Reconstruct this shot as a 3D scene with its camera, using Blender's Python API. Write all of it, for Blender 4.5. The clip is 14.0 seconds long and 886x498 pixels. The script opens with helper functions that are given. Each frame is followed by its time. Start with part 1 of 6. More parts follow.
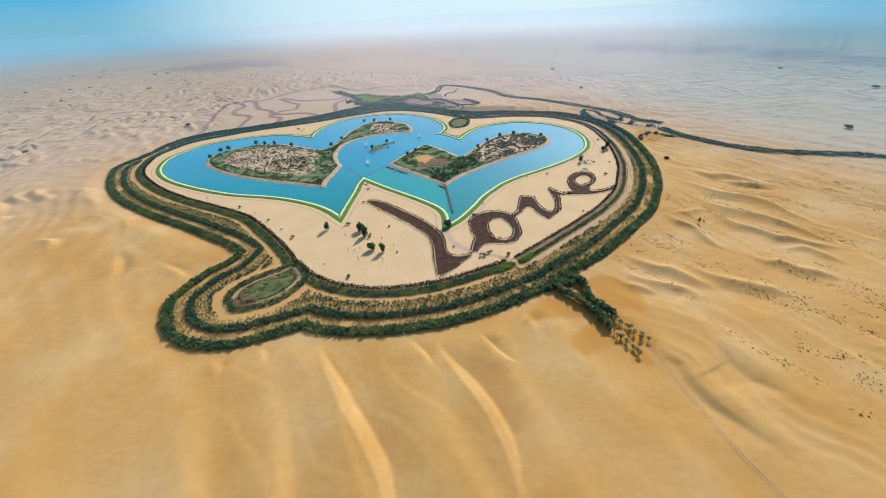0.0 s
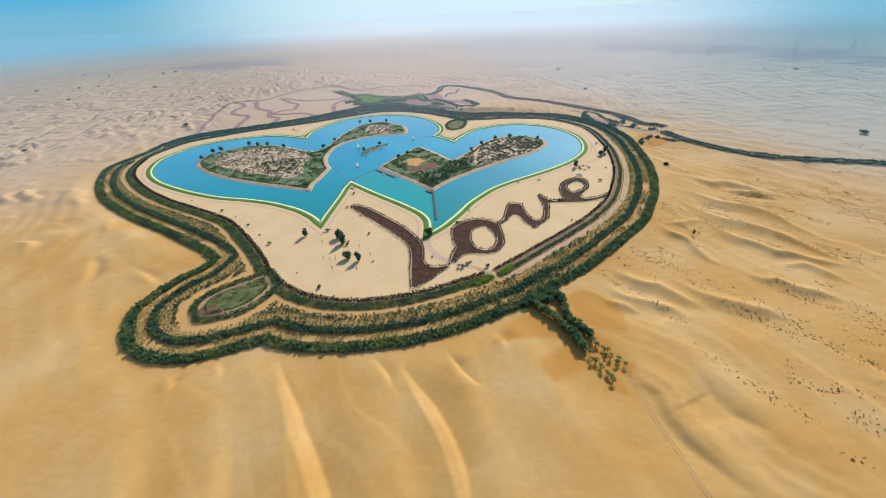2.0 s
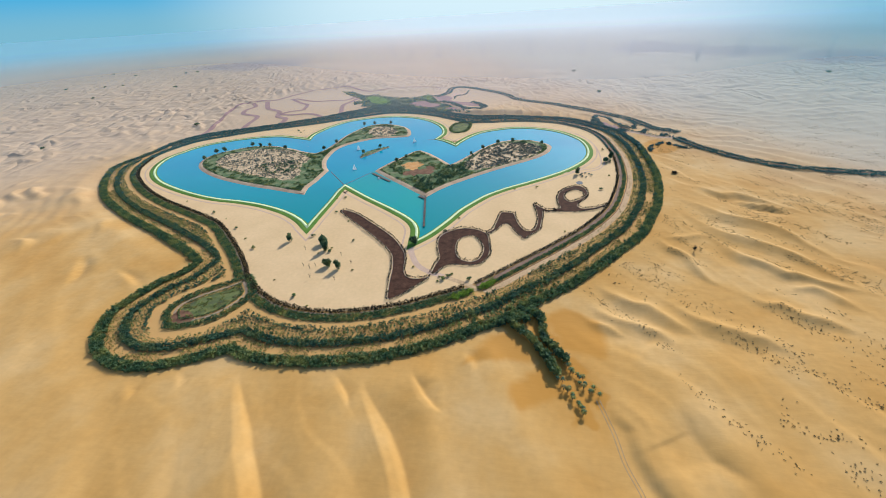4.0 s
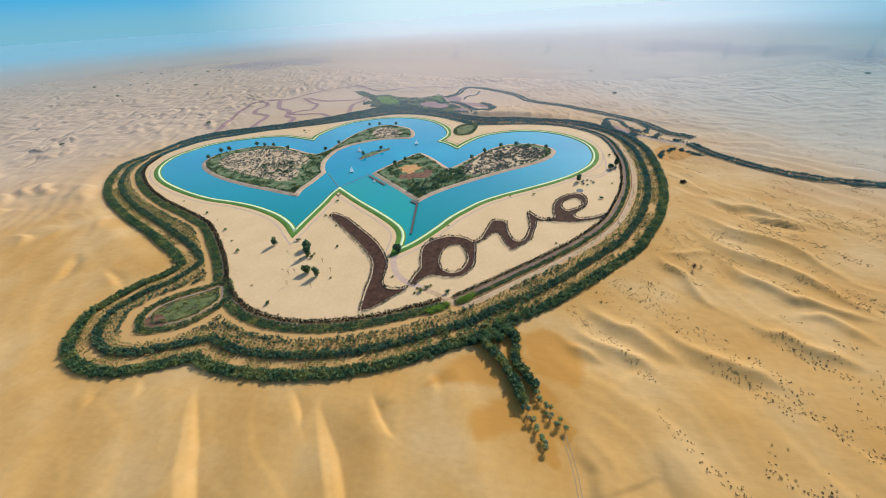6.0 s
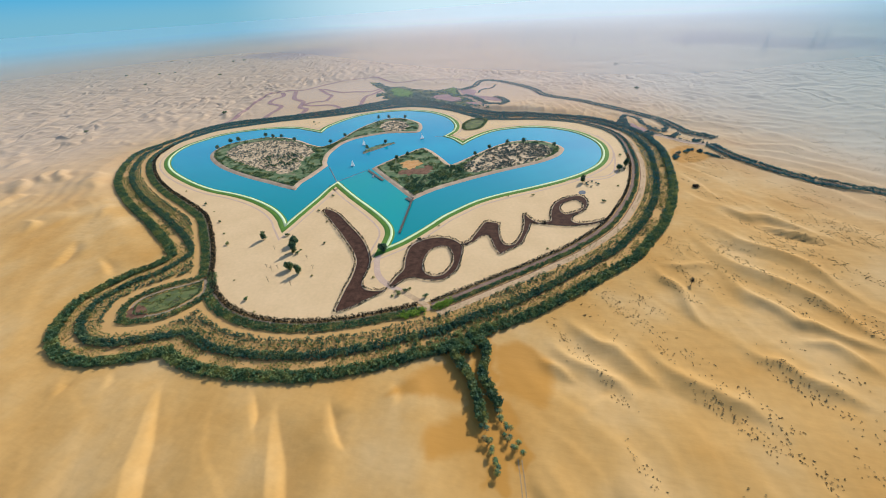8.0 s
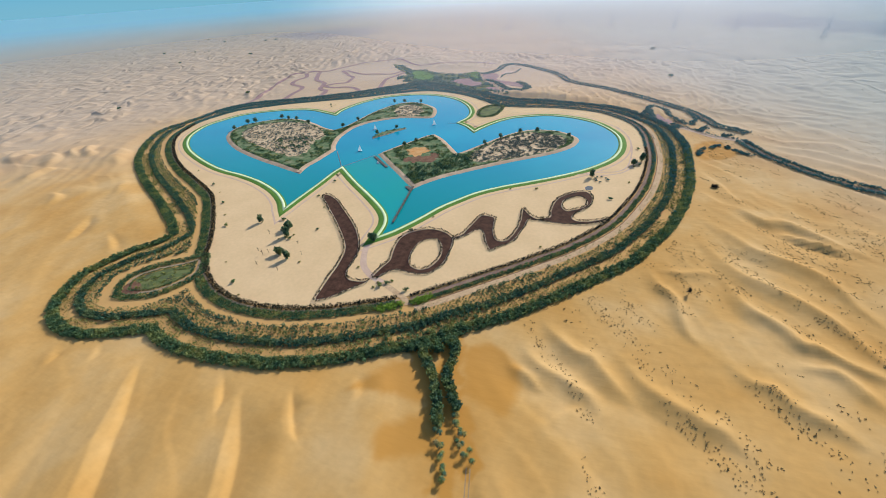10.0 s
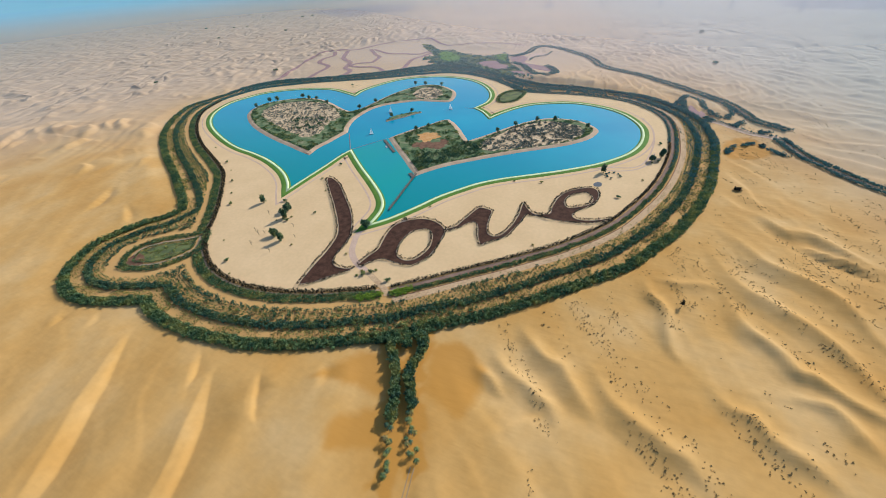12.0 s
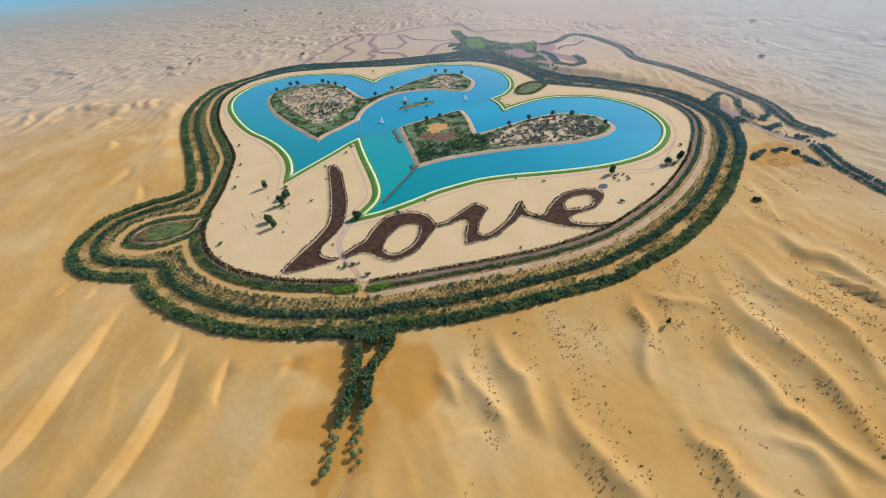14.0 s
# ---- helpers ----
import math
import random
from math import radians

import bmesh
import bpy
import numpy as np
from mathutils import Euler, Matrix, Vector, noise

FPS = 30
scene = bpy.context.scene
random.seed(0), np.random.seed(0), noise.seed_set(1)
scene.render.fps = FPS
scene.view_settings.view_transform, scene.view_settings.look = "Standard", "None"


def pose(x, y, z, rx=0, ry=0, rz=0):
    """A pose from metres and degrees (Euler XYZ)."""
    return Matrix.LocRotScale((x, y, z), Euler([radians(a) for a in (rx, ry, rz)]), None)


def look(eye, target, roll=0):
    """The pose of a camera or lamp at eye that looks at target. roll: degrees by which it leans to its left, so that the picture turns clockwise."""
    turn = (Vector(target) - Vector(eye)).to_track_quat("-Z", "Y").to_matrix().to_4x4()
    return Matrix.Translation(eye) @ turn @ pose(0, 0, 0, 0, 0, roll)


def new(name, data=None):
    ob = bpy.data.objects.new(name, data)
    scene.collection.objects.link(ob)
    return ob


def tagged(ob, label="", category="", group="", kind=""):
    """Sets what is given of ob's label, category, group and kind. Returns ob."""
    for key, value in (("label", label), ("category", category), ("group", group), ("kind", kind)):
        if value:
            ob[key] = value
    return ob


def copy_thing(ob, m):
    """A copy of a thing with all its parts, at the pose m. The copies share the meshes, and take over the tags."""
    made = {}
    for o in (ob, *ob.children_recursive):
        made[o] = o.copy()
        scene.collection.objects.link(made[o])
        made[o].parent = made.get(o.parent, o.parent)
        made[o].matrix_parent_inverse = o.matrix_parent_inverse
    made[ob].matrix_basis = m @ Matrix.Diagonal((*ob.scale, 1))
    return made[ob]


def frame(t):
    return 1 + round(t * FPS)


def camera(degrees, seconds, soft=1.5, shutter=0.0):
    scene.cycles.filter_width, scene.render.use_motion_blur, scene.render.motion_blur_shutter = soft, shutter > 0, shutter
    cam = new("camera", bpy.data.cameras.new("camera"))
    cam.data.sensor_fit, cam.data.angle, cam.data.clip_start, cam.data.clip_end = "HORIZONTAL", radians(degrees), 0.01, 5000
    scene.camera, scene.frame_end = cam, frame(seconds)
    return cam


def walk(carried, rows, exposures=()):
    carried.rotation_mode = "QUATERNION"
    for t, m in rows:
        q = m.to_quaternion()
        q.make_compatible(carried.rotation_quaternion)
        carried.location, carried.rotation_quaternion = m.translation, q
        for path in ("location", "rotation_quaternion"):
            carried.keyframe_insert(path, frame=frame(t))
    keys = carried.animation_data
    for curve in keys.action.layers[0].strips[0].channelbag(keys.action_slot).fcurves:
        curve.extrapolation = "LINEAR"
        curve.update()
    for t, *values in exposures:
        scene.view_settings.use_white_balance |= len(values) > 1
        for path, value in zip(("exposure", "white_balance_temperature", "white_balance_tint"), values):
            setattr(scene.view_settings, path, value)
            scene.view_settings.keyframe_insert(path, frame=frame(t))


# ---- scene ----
cam = camera(100.59, 14.0, soft=0.95)
# seconds, eye (x, y, z), yaw to the left from +y, pitch, roll
ROWS = [
    (0.0, 20.51, 20.90, 186.94, 1.903, -33.568, -3.180),
    (0.5, 27.00, 25.77, 186.97, 2.002, -33.564, -3.205),
    (1.0, 33.91, 30.09, 186.82, 2.400, -33.596, -3.232),
    (1.5, 41.13, 34.15, 186.58, 2.999, -33.628, -3.265),
    (2.0, 48.51, 38.15, 186.29, 3.721, -33.641, -3.307),
    (2.5, 55.99, 42.21, 186.01, 4.513, -33.627, -3.361),
    (3.0, 63.50, 46.42, 185.74, 5.340, -33.586, -3.424),
    (3.5, 70.99, 50.79, 185.49, 6.180, -33.525, -3.496),
    (4.0, 78.45, 55.31, 185.27, 7.023, -33.458, -3.573),
    (4.5, 85.85, 59.97, 185.07, 7.869, -33.399, -3.652),
    (5.0, 93.19, 64.72, 184.87, 8.724, -33.365, -3.731),
    (5.5, 100.48, 69.51, 184.68, 9.597, -33.370, -3.807),
    (6.0, 107.73, 74.30, 184.48, 10.502, -33.428, -3.878),
    (6.5, 114.94, 79.05, 184.27, 11.451, -33.552, -3.941),
    (7.0, 122.13, 83.74, 184.06, 12.456, -33.749, -3.997),
    (7.5, 129.32, 88.34, 183.84, 13.527, -34.022, -4.046),
    (8.0, 136.50, 92.87, 183.63, 14.673, -34.372, -4.087),
    (8.5, 143.69, 97.34, 183.43, 15.895, -34.793, -4.124),
    (9.0, 150.89, 101.78, 183.26, 17.195, -35.277, -4.157),
    (9.5, 158.08, 106.23, 183.14, 18.567, -35.812, -4.189),
    (10.0, 165.27, 110.74, 183.07, 20.004, -36.380, -4.224),
    (10.5, 172.45, 115.37, 183.08, 21.492, -36.965, -4.264),
    (11.0, 179.58, 120.17, 183.15, 23.019, -37.545, -4.312),
    (11.5, 186.66, 125.18, 183.29, 24.565, -38.102, -4.368),
    (12.0, 193.65, 130.43, 183.47, 26.115, -38.619, -4.434),
    (12.5, 200.53, 135.90, 183.66, 27.650, -39.079, -4.508),
    (13.0, 207.27, 141.56, 183.78, 29.156, -39.473, -4.586),
    (13.5, 213.84, 147.31, 183.75, 30.623, -39.801, -4.661),
    (14.0, 220.23, 152.98, 183.45, 32.045, -40.070, -4.724),
]


def eye_pose(x, y, z, yaw, pitch, roll):
    a, b = radians(yaw), radians(pitch)
    ahead = Vector((-math.sin(a) * math.cos(b), math.cos(a) * math.cos(b), math.sin(b)))
    return look((x, y, z), Vector((x, y, z)) + ahead, roll)


walk(cam, [(t, eye_pose(*row)) for t, *row in ROWS], [(0.0, 0.17, 6060, 9), (7.0, 0.13, 6040, 9), (14.0, 0.08, 6000, 9)])


# ---------------------------------------------------------------- light
SUN_EL, SUN_AZ = 31.5, 26.0          # height, and turn from +y towards +x
world = bpy.data.worlds.new("world")
scene.world = world
world.use_nodes = True
wn = world.node_tree
sky = wn.nodes.new("ShaderNodeTexSky")
sky.sky_type = "NISHITA"
sky.sun_disc = False
sky.sun_elevation, sky.sun_rotation = radians(SUN_EL), radians(SUN_AZ)
sky.air_density, sky.dust_density, sky.ozone_density = 1.1, 0.8, 2.0
# pale haze low over the horizon all round, whiter towards the sun
coord = wn.nodes.new("ShaderNodeTexCoord")
split = wn.nodes.new("ShaderNodeSeparateXYZ")
wn.links.new(coord.outputs["Generated"], split.inputs[0])
low = wn.nodes.new("ShaderNodeMapRange")
low.interpolation_type = "SMOOTHSTEP"
low.inputs[1].default_value, low.inputs[2].default_value, low.inputs[3].default_value, low.inputs[4].default_value = 0.05, 0.30, 0.96, 0.0
wn.links.new(split.outputs["Z"], low.inputs[0])
toward = wn.nodes.new("ShaderNodeVectorMath")
toward.operation = "DOT_PRODUCT"
toward.inputs[1].default_value = (0.03, 1.0, 0)
wn.links.new(coord.outputs["Generated"], toward.inputs[0])
glow = wn.nodes.new("ShaderNodeMapRange")
glow.interpolation_type = "SMOOTHSTEP"
glow.inputs[1].default_value, glow.inputs[2].default_value = 0.74, 0.995
wn.links.new(toward.outputs["Value"], glow.inputs[0])
air = wn.nodes.new("ShaderNodeMix")
air.data_type = "RGBA"
air.inputs[7].default_value = (4.9, 6.2, 6.6, 1)
rise = wn.nodes.new("ShaderNodeMapRange")
rise.interpolation_type = "SMOOTHSTEP"
rise.inputs[1].default_value, rise.inputs[2].default_value = -0.01, 0.07
wn.links.new(split.outputs["Z"], rise.inputs[0])
blue = wn.nodes.new("ShaderNodeMix")
blue.data_type = "RGBA"
blue.inputs[6].default_value, blue.inputs[7].default_value = (1.5, 3.5, 4.4, 1), (0.22, 2.9, 5.2, 1)
wn.links.new(rise.outputs[0], blue.inputs[0])
wn.links.new(blue.outputs[2], air.inputs[6])
wn.links.new(glow.outputs[0], air.inputs[0])
both = wn.nodes.new("ShaderNodeMix")
both.data_type = "RGBA"
wn.links.new(low.outputs[0], both.inputs[0])
wn.links.new(sky.outputs[0], both.inputs[6])
wn.links.new(air.outputs[2], both.inputs[7])
wn.links.new(both.outputs[2], wn.nodes["Background"].inputs[0])
wn.nodes["Background"].inputs[1].default_value = 0.125
sun = new("sun", bpy.data.lights.new("sun", "SUN"))
sun.data.energy, sun.data.angle, sun.data.color = 4.0, radians(0.6), (0.965, 0.90, 0.755)
sd = Vector((math.sin(radians(SUN_AZ)) * math.cos(radians(SUN_EL)), math.cos(radians(SUN_AZ)) * math.cos(radians(SUN_EL)), math.sin(radians(SUN_EL))))
sun.matrix_world = look(sd * 900, (0, 0, 0))


# ---------------------------------------------------------------- materials
def material(name, colours, scale=1.0, rough=0.9, detail=4.0, fine=0.0, fine_scale=2.0, bump=0.0, bump_scale=1.0, bump_dist=0.1,
             island=0.0, sheen=0.0, metal=0.0, spec=0.3, at=(0.32, 0.68), translucent=0.0):
    """Node material: a broad noise between the colours, a finer one on top, relief, and a spread of brightness from piece to piece."""
    m = bpy.data.materials.new(name)
    m.use_nodes = True
    n, l = m.node_tree.nodes, m.node_tree.links
    b = n["Principled BSDF"]
    geo = n.new("ShaderNodeNewGeometry")
    tex = n.new("ShaderNodeTexNoise")
    tex.inputs["Scale"].default_value, tex.inputs["Detail"].default_value = 1.0 / scale, detail
    l.new(geo.outputs["Position"], tex.inputs["Vector"])
    ramp = n.new("ShaderNodeValToRGB")
    els = ramp.color_ramp.elements
    for i, c in enumerate(colours):
        p = at[0] + (at[1] - at[0]) * i / max(1, len(colours) - 1)
        e = els[i] if i < 2 else els.new(p)
        e.position, e.color = p, (*c, 1)
    if len(colours) > 2:
        for i, c in enumerate(colours):
            els[i].position = at[0] + (at[1] - at[0]) * i / (len(colours) - 1)
            els[i].color = (*c, 1)
    l.new(tex.outputs["Fac"], ramp.inputs["Fac"])
    out = ramp.outputs["Color"]
    if fine or island:
        hsv = n.new("ShaderNodeHueSaturation")
        l.new(out, hsv.inputs["Color"])
        total = None
        if fine:
            t2 = n.new("ShaderNodeTexNoise")
            t2.inputs["Scale"].default_value, t2.inputs["Detail"].default_value = 1.0 / fine_scale, 5.0
            l.new(geo.outputs["Position"], t2.inputs["Vector"])
            mr = n.new("ShaderNodeMapRange")
            mr.inputs[1].default_value, mr.inputs[2].default_value = 0.25, 0.75
            mr.inputs[3].default_value, mr.inputs[4].default_value = 1 - fine, 1 + fine
            l.new(t2.outputs["Fac"], mr.inputs[0])
            total = mr.outputs[0]
        if island:
            mr = n.new("ShaderNodeMapRange")
            mr.inputs[3].default_value, mr.inputs[4].default_value = 1 - island, 1 + island
            l.new(geo.outputs["Random Per Island"], mr.inputs[0])
            if total is None:
                total = mr.outputs[0]
            else:
                mul = n.new("ShaderNodeMath")
                mul.operation = "MULTIPLY"
                l.new(total, mul.inputs[0])
                l.new(mr.outputs[0], mul.inputs[1])
                total = mul.outputs[0]
        l.new(total, hsv.inputs["Value"])
        out = hsv.outputs["Color"]
    l.new(out, b.inputs["Base Color"])
    b.inputs["Roughness"].default_value, b.inputs["Metallic"].default_value = rough, metal
    b.inputs["Specular IOR Level"].default_value = spec
    b.inputs["Sheen Weight"].default_value = sheen
    b.inputs["Sheen Roughness"].default_value = 0.4
    if bump:
        t3 = n.new("ShaderNodeTexNoise")
        t3.inputs["Scale"].default_value, t3.inputs["Detail"].default_value = 1.0 / bump_scale, 5.0
        l.new(geo.outputs["Position"], t3.inputs["Vector"])
        bp = n.new("ShaderNodeBump")
        bp.inputs["Strength"].default_value, bp.inputs["Distance"].default_value = bump, bump_dist
        l.new(t3.outputs["Fac"], bp.inputs["Height"])
        l.new(bp.outputs["Normal"], b.inputs["Normal"])
    if translucent:
        tr = n.new("ShaderNodeBsdfTranslucent")
        l.new(out, tr.inputs["Color"])
        mx = n.new("ShaderNodeMixShader")
        mx.inputs[0].default_value = translucent
        l.new(b.outputs[0], mx.inputs[1])
        l.new(tr.outputs[0], mx.inputs[2])
        l.new(mx.outputs[0], n["Material Output"].inputs[0])
    return m


def dune_material():
    """Dune sand: golden to pale by broad noise; painted far haze, damp and deeper orange patches and reddish soil by
    the sheet's own attributes; wind ripples as relief.
    """
    m = material("dune_sand", [(0.565, 0.298, 0.080), (0.605, 0.345, 0.112), (0.645, 0.405, 0.168)], scale=55, rough=0.95, fine=0.05, fine_scale=4, sheen=0.04, spec=0.15)
    m.node_tree.nodes["Principled BSDF"].inputs["Sheen Tint"].default_value = (0.5, 0.82, 1.0, 1)
    n, l = m.node_tree.nodes, m.node_tree.links
    b = n["Principled BSDF"]
    src = b.inputs["Base Color"].links[0].from_socket
    # the first two tones paint haze into the sand colour
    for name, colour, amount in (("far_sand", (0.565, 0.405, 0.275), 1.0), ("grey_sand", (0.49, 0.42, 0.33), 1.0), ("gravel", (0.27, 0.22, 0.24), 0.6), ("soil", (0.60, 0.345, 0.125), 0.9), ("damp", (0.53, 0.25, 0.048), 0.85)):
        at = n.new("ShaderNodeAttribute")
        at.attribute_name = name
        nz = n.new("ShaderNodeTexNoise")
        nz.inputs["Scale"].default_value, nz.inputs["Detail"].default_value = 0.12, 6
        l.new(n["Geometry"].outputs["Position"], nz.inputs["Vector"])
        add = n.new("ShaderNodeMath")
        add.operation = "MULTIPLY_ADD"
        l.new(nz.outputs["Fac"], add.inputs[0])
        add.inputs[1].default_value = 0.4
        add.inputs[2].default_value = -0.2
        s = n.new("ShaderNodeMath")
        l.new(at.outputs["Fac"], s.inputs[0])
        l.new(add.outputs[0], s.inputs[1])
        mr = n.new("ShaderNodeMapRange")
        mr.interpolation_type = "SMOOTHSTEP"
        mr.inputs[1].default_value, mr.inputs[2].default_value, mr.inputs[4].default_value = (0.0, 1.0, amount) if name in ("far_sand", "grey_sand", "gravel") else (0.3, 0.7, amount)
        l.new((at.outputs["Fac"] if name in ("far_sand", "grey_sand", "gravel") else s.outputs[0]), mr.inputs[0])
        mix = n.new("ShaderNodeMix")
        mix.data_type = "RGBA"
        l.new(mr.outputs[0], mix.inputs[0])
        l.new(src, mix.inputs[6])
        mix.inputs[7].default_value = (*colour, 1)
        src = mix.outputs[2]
    l.new(src, b.inputs["Base Color"])
    w = n.new("ShaderNodeTexNoise")
    w.inputs["Scale"].default_value, w.inputs["Detail"].default_value = 0.11, 7
    mp = n.new("ShaderNodeMapping")
    mp.inputs["Rotation"].default_value = (0, 0, radians(58))
    mp.inputs["Scale"].default_value = (0.6, 2.0, 1)
    l.new(n["Geometry"].outputs["Position"], mp.inputs["Vector"])
    l.new(mp.outputs[0], w.inputs["Vector"])
    bp = n.new("ShaderNodeBump")
    bp.inputs["Strength"].default_value, bp.inputs["Distance"].default_value = 0.17, 1.0
    l.new(w.outputs["Fac"], bp.inputs["Height"])
    # small crescent dunes out to the distance
    mp2 = n.new("ShaderNodeMapping")
    mp2.inputs["Rotation"].default_value = (0, 0, radians(-35))
    mp2.inputs["Scale"].default_value = (1.0, 0.62, 1)
    l.new(n["Geometry"].outputs["Position"], mp2.inputs["Vector"])
    w2 = n.new("ShaderNodeTexNoise")
    w2.inputs["Scale"].default_value, w2.inputs["Detail"].default_value = 0.015, 2.0
    w2.inputs["Distortion"].default_value = 0.6
    l.new(mp2.outputs[0], w2.inputs["Vector"])
    fold = n.new("ShaderNodeMath")
    fold.operation = "PINGPONG"
    fold.inputs[1].default_value = 0.13
    l.new(w2.outputs["Fac"], fold.inputs[0])
    far_at = n.new("ShaderNodeAttribute")
    far_at.attribute_name = "far_relief"
    amp = n.new("ShaderNodeMath")
    amp.operation = "MULTIPLY"
    l.new(fold.outputs[0], amp.inputs[0])
    l.new(far_at.outputs["Fac"], amp.inputs[1])
    bp2 = n.new("ShaderNodeBump")
    bp2.inputs["Strength"].default_value, bp2.inputs["Distance"].default_value = 1.0, 30.0
    l.new(amp.outputs[0], bp2.inputs["Height"])
    l.new(bp.outputs["Normal"], bp2.inputs["Normal"])
    l.new(bp2.outputs["Normal"], b.inputs["Normal"])
    return m


def water_material(name, colours):
    m = material(name, colours, scale=130, rough=0.09, spec=0.5, bump=0.12, bump_scale=1.6, bump_dist=0.15, at=(0.4, 0.6))
    if name == "lake_water":
        # greener in the shallow southern ends
        n, l = m.node_tree.nodes, m.node_tree.links
        b = n["Principled BSDF"]
        src = b.inputs["Base Color"].links[0].from_socket
        sep = n.new("ShaderNodeSeparateXYZ")
        l.new(n["Geometry"].outputs["Position"], sep.inputs[0])
        mr = n.new("ShaderNodeMapRange")
        mr.interpolation_type = "SMOOTHSTEP"
        mr.inputs[1].default_value, mr.inputs[2].default_value, mr.inputs[3].default_value, mr.inputs[4].default_value = 360, 620, 1.0, 0.0
        l.new(sep.outputs["Y"], mr.inputs[0])
        mix = n.new("ShaderNodeMix")
        mix.data_type = "RGBA"
        l.new(mr.outputs[0], mix.inputs[0])
        l.new(src, mix.inputs[6])
        mix.inputs[7].default_value = (0.005, 0.26, 0.27, 1)
        l.new(mix.outputs[2], b.inputs["Base Color"])
    return m


def haze_material():
    """Haze painted on a sheet: colour and opacity that thicken with the distance from the site."""
    m = bpy.data.materials.new("haze")
    m.use_nodes = True
    n, l = m.node_tree.nodes, m.node_tree.links
    n.remove(n["Principled BSDF"])
    geo = n.new("ShaderNodeNewGeometry")
    sub = n.new("ShaderNodeVectorMath")
    sub.operation = "SUBTRACT"
    sub.inputs[1].default_value = (100, 150, 0)
    l.new(geo.outputs["Position"], sub.inputs[0])
    flat_v = n.new("ShaderNodeVectorMath")
    flat_v.operation = "MULTIPLY"
    flat_v.inputs[1].default_value = (1, 1, 0)
    l.new(sub.outputs[0], flat_v.inputs[0])
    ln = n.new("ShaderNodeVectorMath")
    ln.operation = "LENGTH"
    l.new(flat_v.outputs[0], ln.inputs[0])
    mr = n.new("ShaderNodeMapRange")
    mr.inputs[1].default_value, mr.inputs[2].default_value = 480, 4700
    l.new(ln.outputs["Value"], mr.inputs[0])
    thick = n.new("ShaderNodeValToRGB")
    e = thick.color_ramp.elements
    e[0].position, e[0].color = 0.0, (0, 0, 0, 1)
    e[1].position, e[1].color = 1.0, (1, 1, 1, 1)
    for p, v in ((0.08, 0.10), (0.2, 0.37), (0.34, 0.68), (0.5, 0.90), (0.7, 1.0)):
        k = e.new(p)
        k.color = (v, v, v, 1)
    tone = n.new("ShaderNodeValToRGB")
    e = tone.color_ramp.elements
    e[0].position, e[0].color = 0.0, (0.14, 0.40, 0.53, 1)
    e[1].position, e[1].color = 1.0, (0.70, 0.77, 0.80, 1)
    nrm = n.new("ShaderNodeVectorMath")
    nrm.operation = "NORMALIZE"
    l.new(flat_v.outputs[0], nrm.inputs[0])
    toward_sun = n.new("ShaderNodeVectorMath")
    toward_sun.operation = "DOT_PRODUCT"
    toward_sun.inputs[1].default_value = (0.03, 1.0, 0)
    l.new(nrm.outputs[0], toward_sun.inputs[0])
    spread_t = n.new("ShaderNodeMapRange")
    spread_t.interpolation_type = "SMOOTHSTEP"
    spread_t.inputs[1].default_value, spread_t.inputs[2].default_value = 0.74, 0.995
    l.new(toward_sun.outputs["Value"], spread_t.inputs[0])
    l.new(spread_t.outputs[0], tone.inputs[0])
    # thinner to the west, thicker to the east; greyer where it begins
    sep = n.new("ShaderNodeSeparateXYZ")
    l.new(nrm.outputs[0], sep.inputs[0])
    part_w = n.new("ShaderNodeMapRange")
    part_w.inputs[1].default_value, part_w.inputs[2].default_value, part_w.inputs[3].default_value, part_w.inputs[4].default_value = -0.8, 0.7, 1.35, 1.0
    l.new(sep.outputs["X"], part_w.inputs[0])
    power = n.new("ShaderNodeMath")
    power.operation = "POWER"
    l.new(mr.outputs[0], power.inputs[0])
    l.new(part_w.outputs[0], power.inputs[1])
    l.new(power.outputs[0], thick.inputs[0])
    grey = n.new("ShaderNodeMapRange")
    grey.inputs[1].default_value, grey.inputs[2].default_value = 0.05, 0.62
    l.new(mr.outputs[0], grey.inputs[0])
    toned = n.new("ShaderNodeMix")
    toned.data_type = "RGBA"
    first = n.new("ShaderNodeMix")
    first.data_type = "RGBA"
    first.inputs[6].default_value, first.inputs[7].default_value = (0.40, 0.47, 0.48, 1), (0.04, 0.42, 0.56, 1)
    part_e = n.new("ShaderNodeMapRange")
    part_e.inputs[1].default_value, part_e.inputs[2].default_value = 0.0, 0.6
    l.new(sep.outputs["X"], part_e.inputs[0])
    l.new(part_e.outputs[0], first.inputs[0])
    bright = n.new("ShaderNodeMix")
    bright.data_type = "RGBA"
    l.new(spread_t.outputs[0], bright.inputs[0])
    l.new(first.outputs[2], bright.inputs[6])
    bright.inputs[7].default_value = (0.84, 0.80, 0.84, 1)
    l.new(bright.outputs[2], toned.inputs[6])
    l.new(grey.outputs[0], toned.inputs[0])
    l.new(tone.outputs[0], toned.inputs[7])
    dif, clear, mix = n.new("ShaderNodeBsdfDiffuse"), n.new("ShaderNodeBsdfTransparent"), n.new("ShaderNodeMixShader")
    # painted far haze: blue to the sides, whiter towards the sun
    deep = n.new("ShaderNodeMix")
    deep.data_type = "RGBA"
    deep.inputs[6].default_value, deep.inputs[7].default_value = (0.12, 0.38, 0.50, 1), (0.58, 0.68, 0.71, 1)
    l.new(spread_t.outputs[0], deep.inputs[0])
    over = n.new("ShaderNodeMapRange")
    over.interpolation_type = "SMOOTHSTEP"
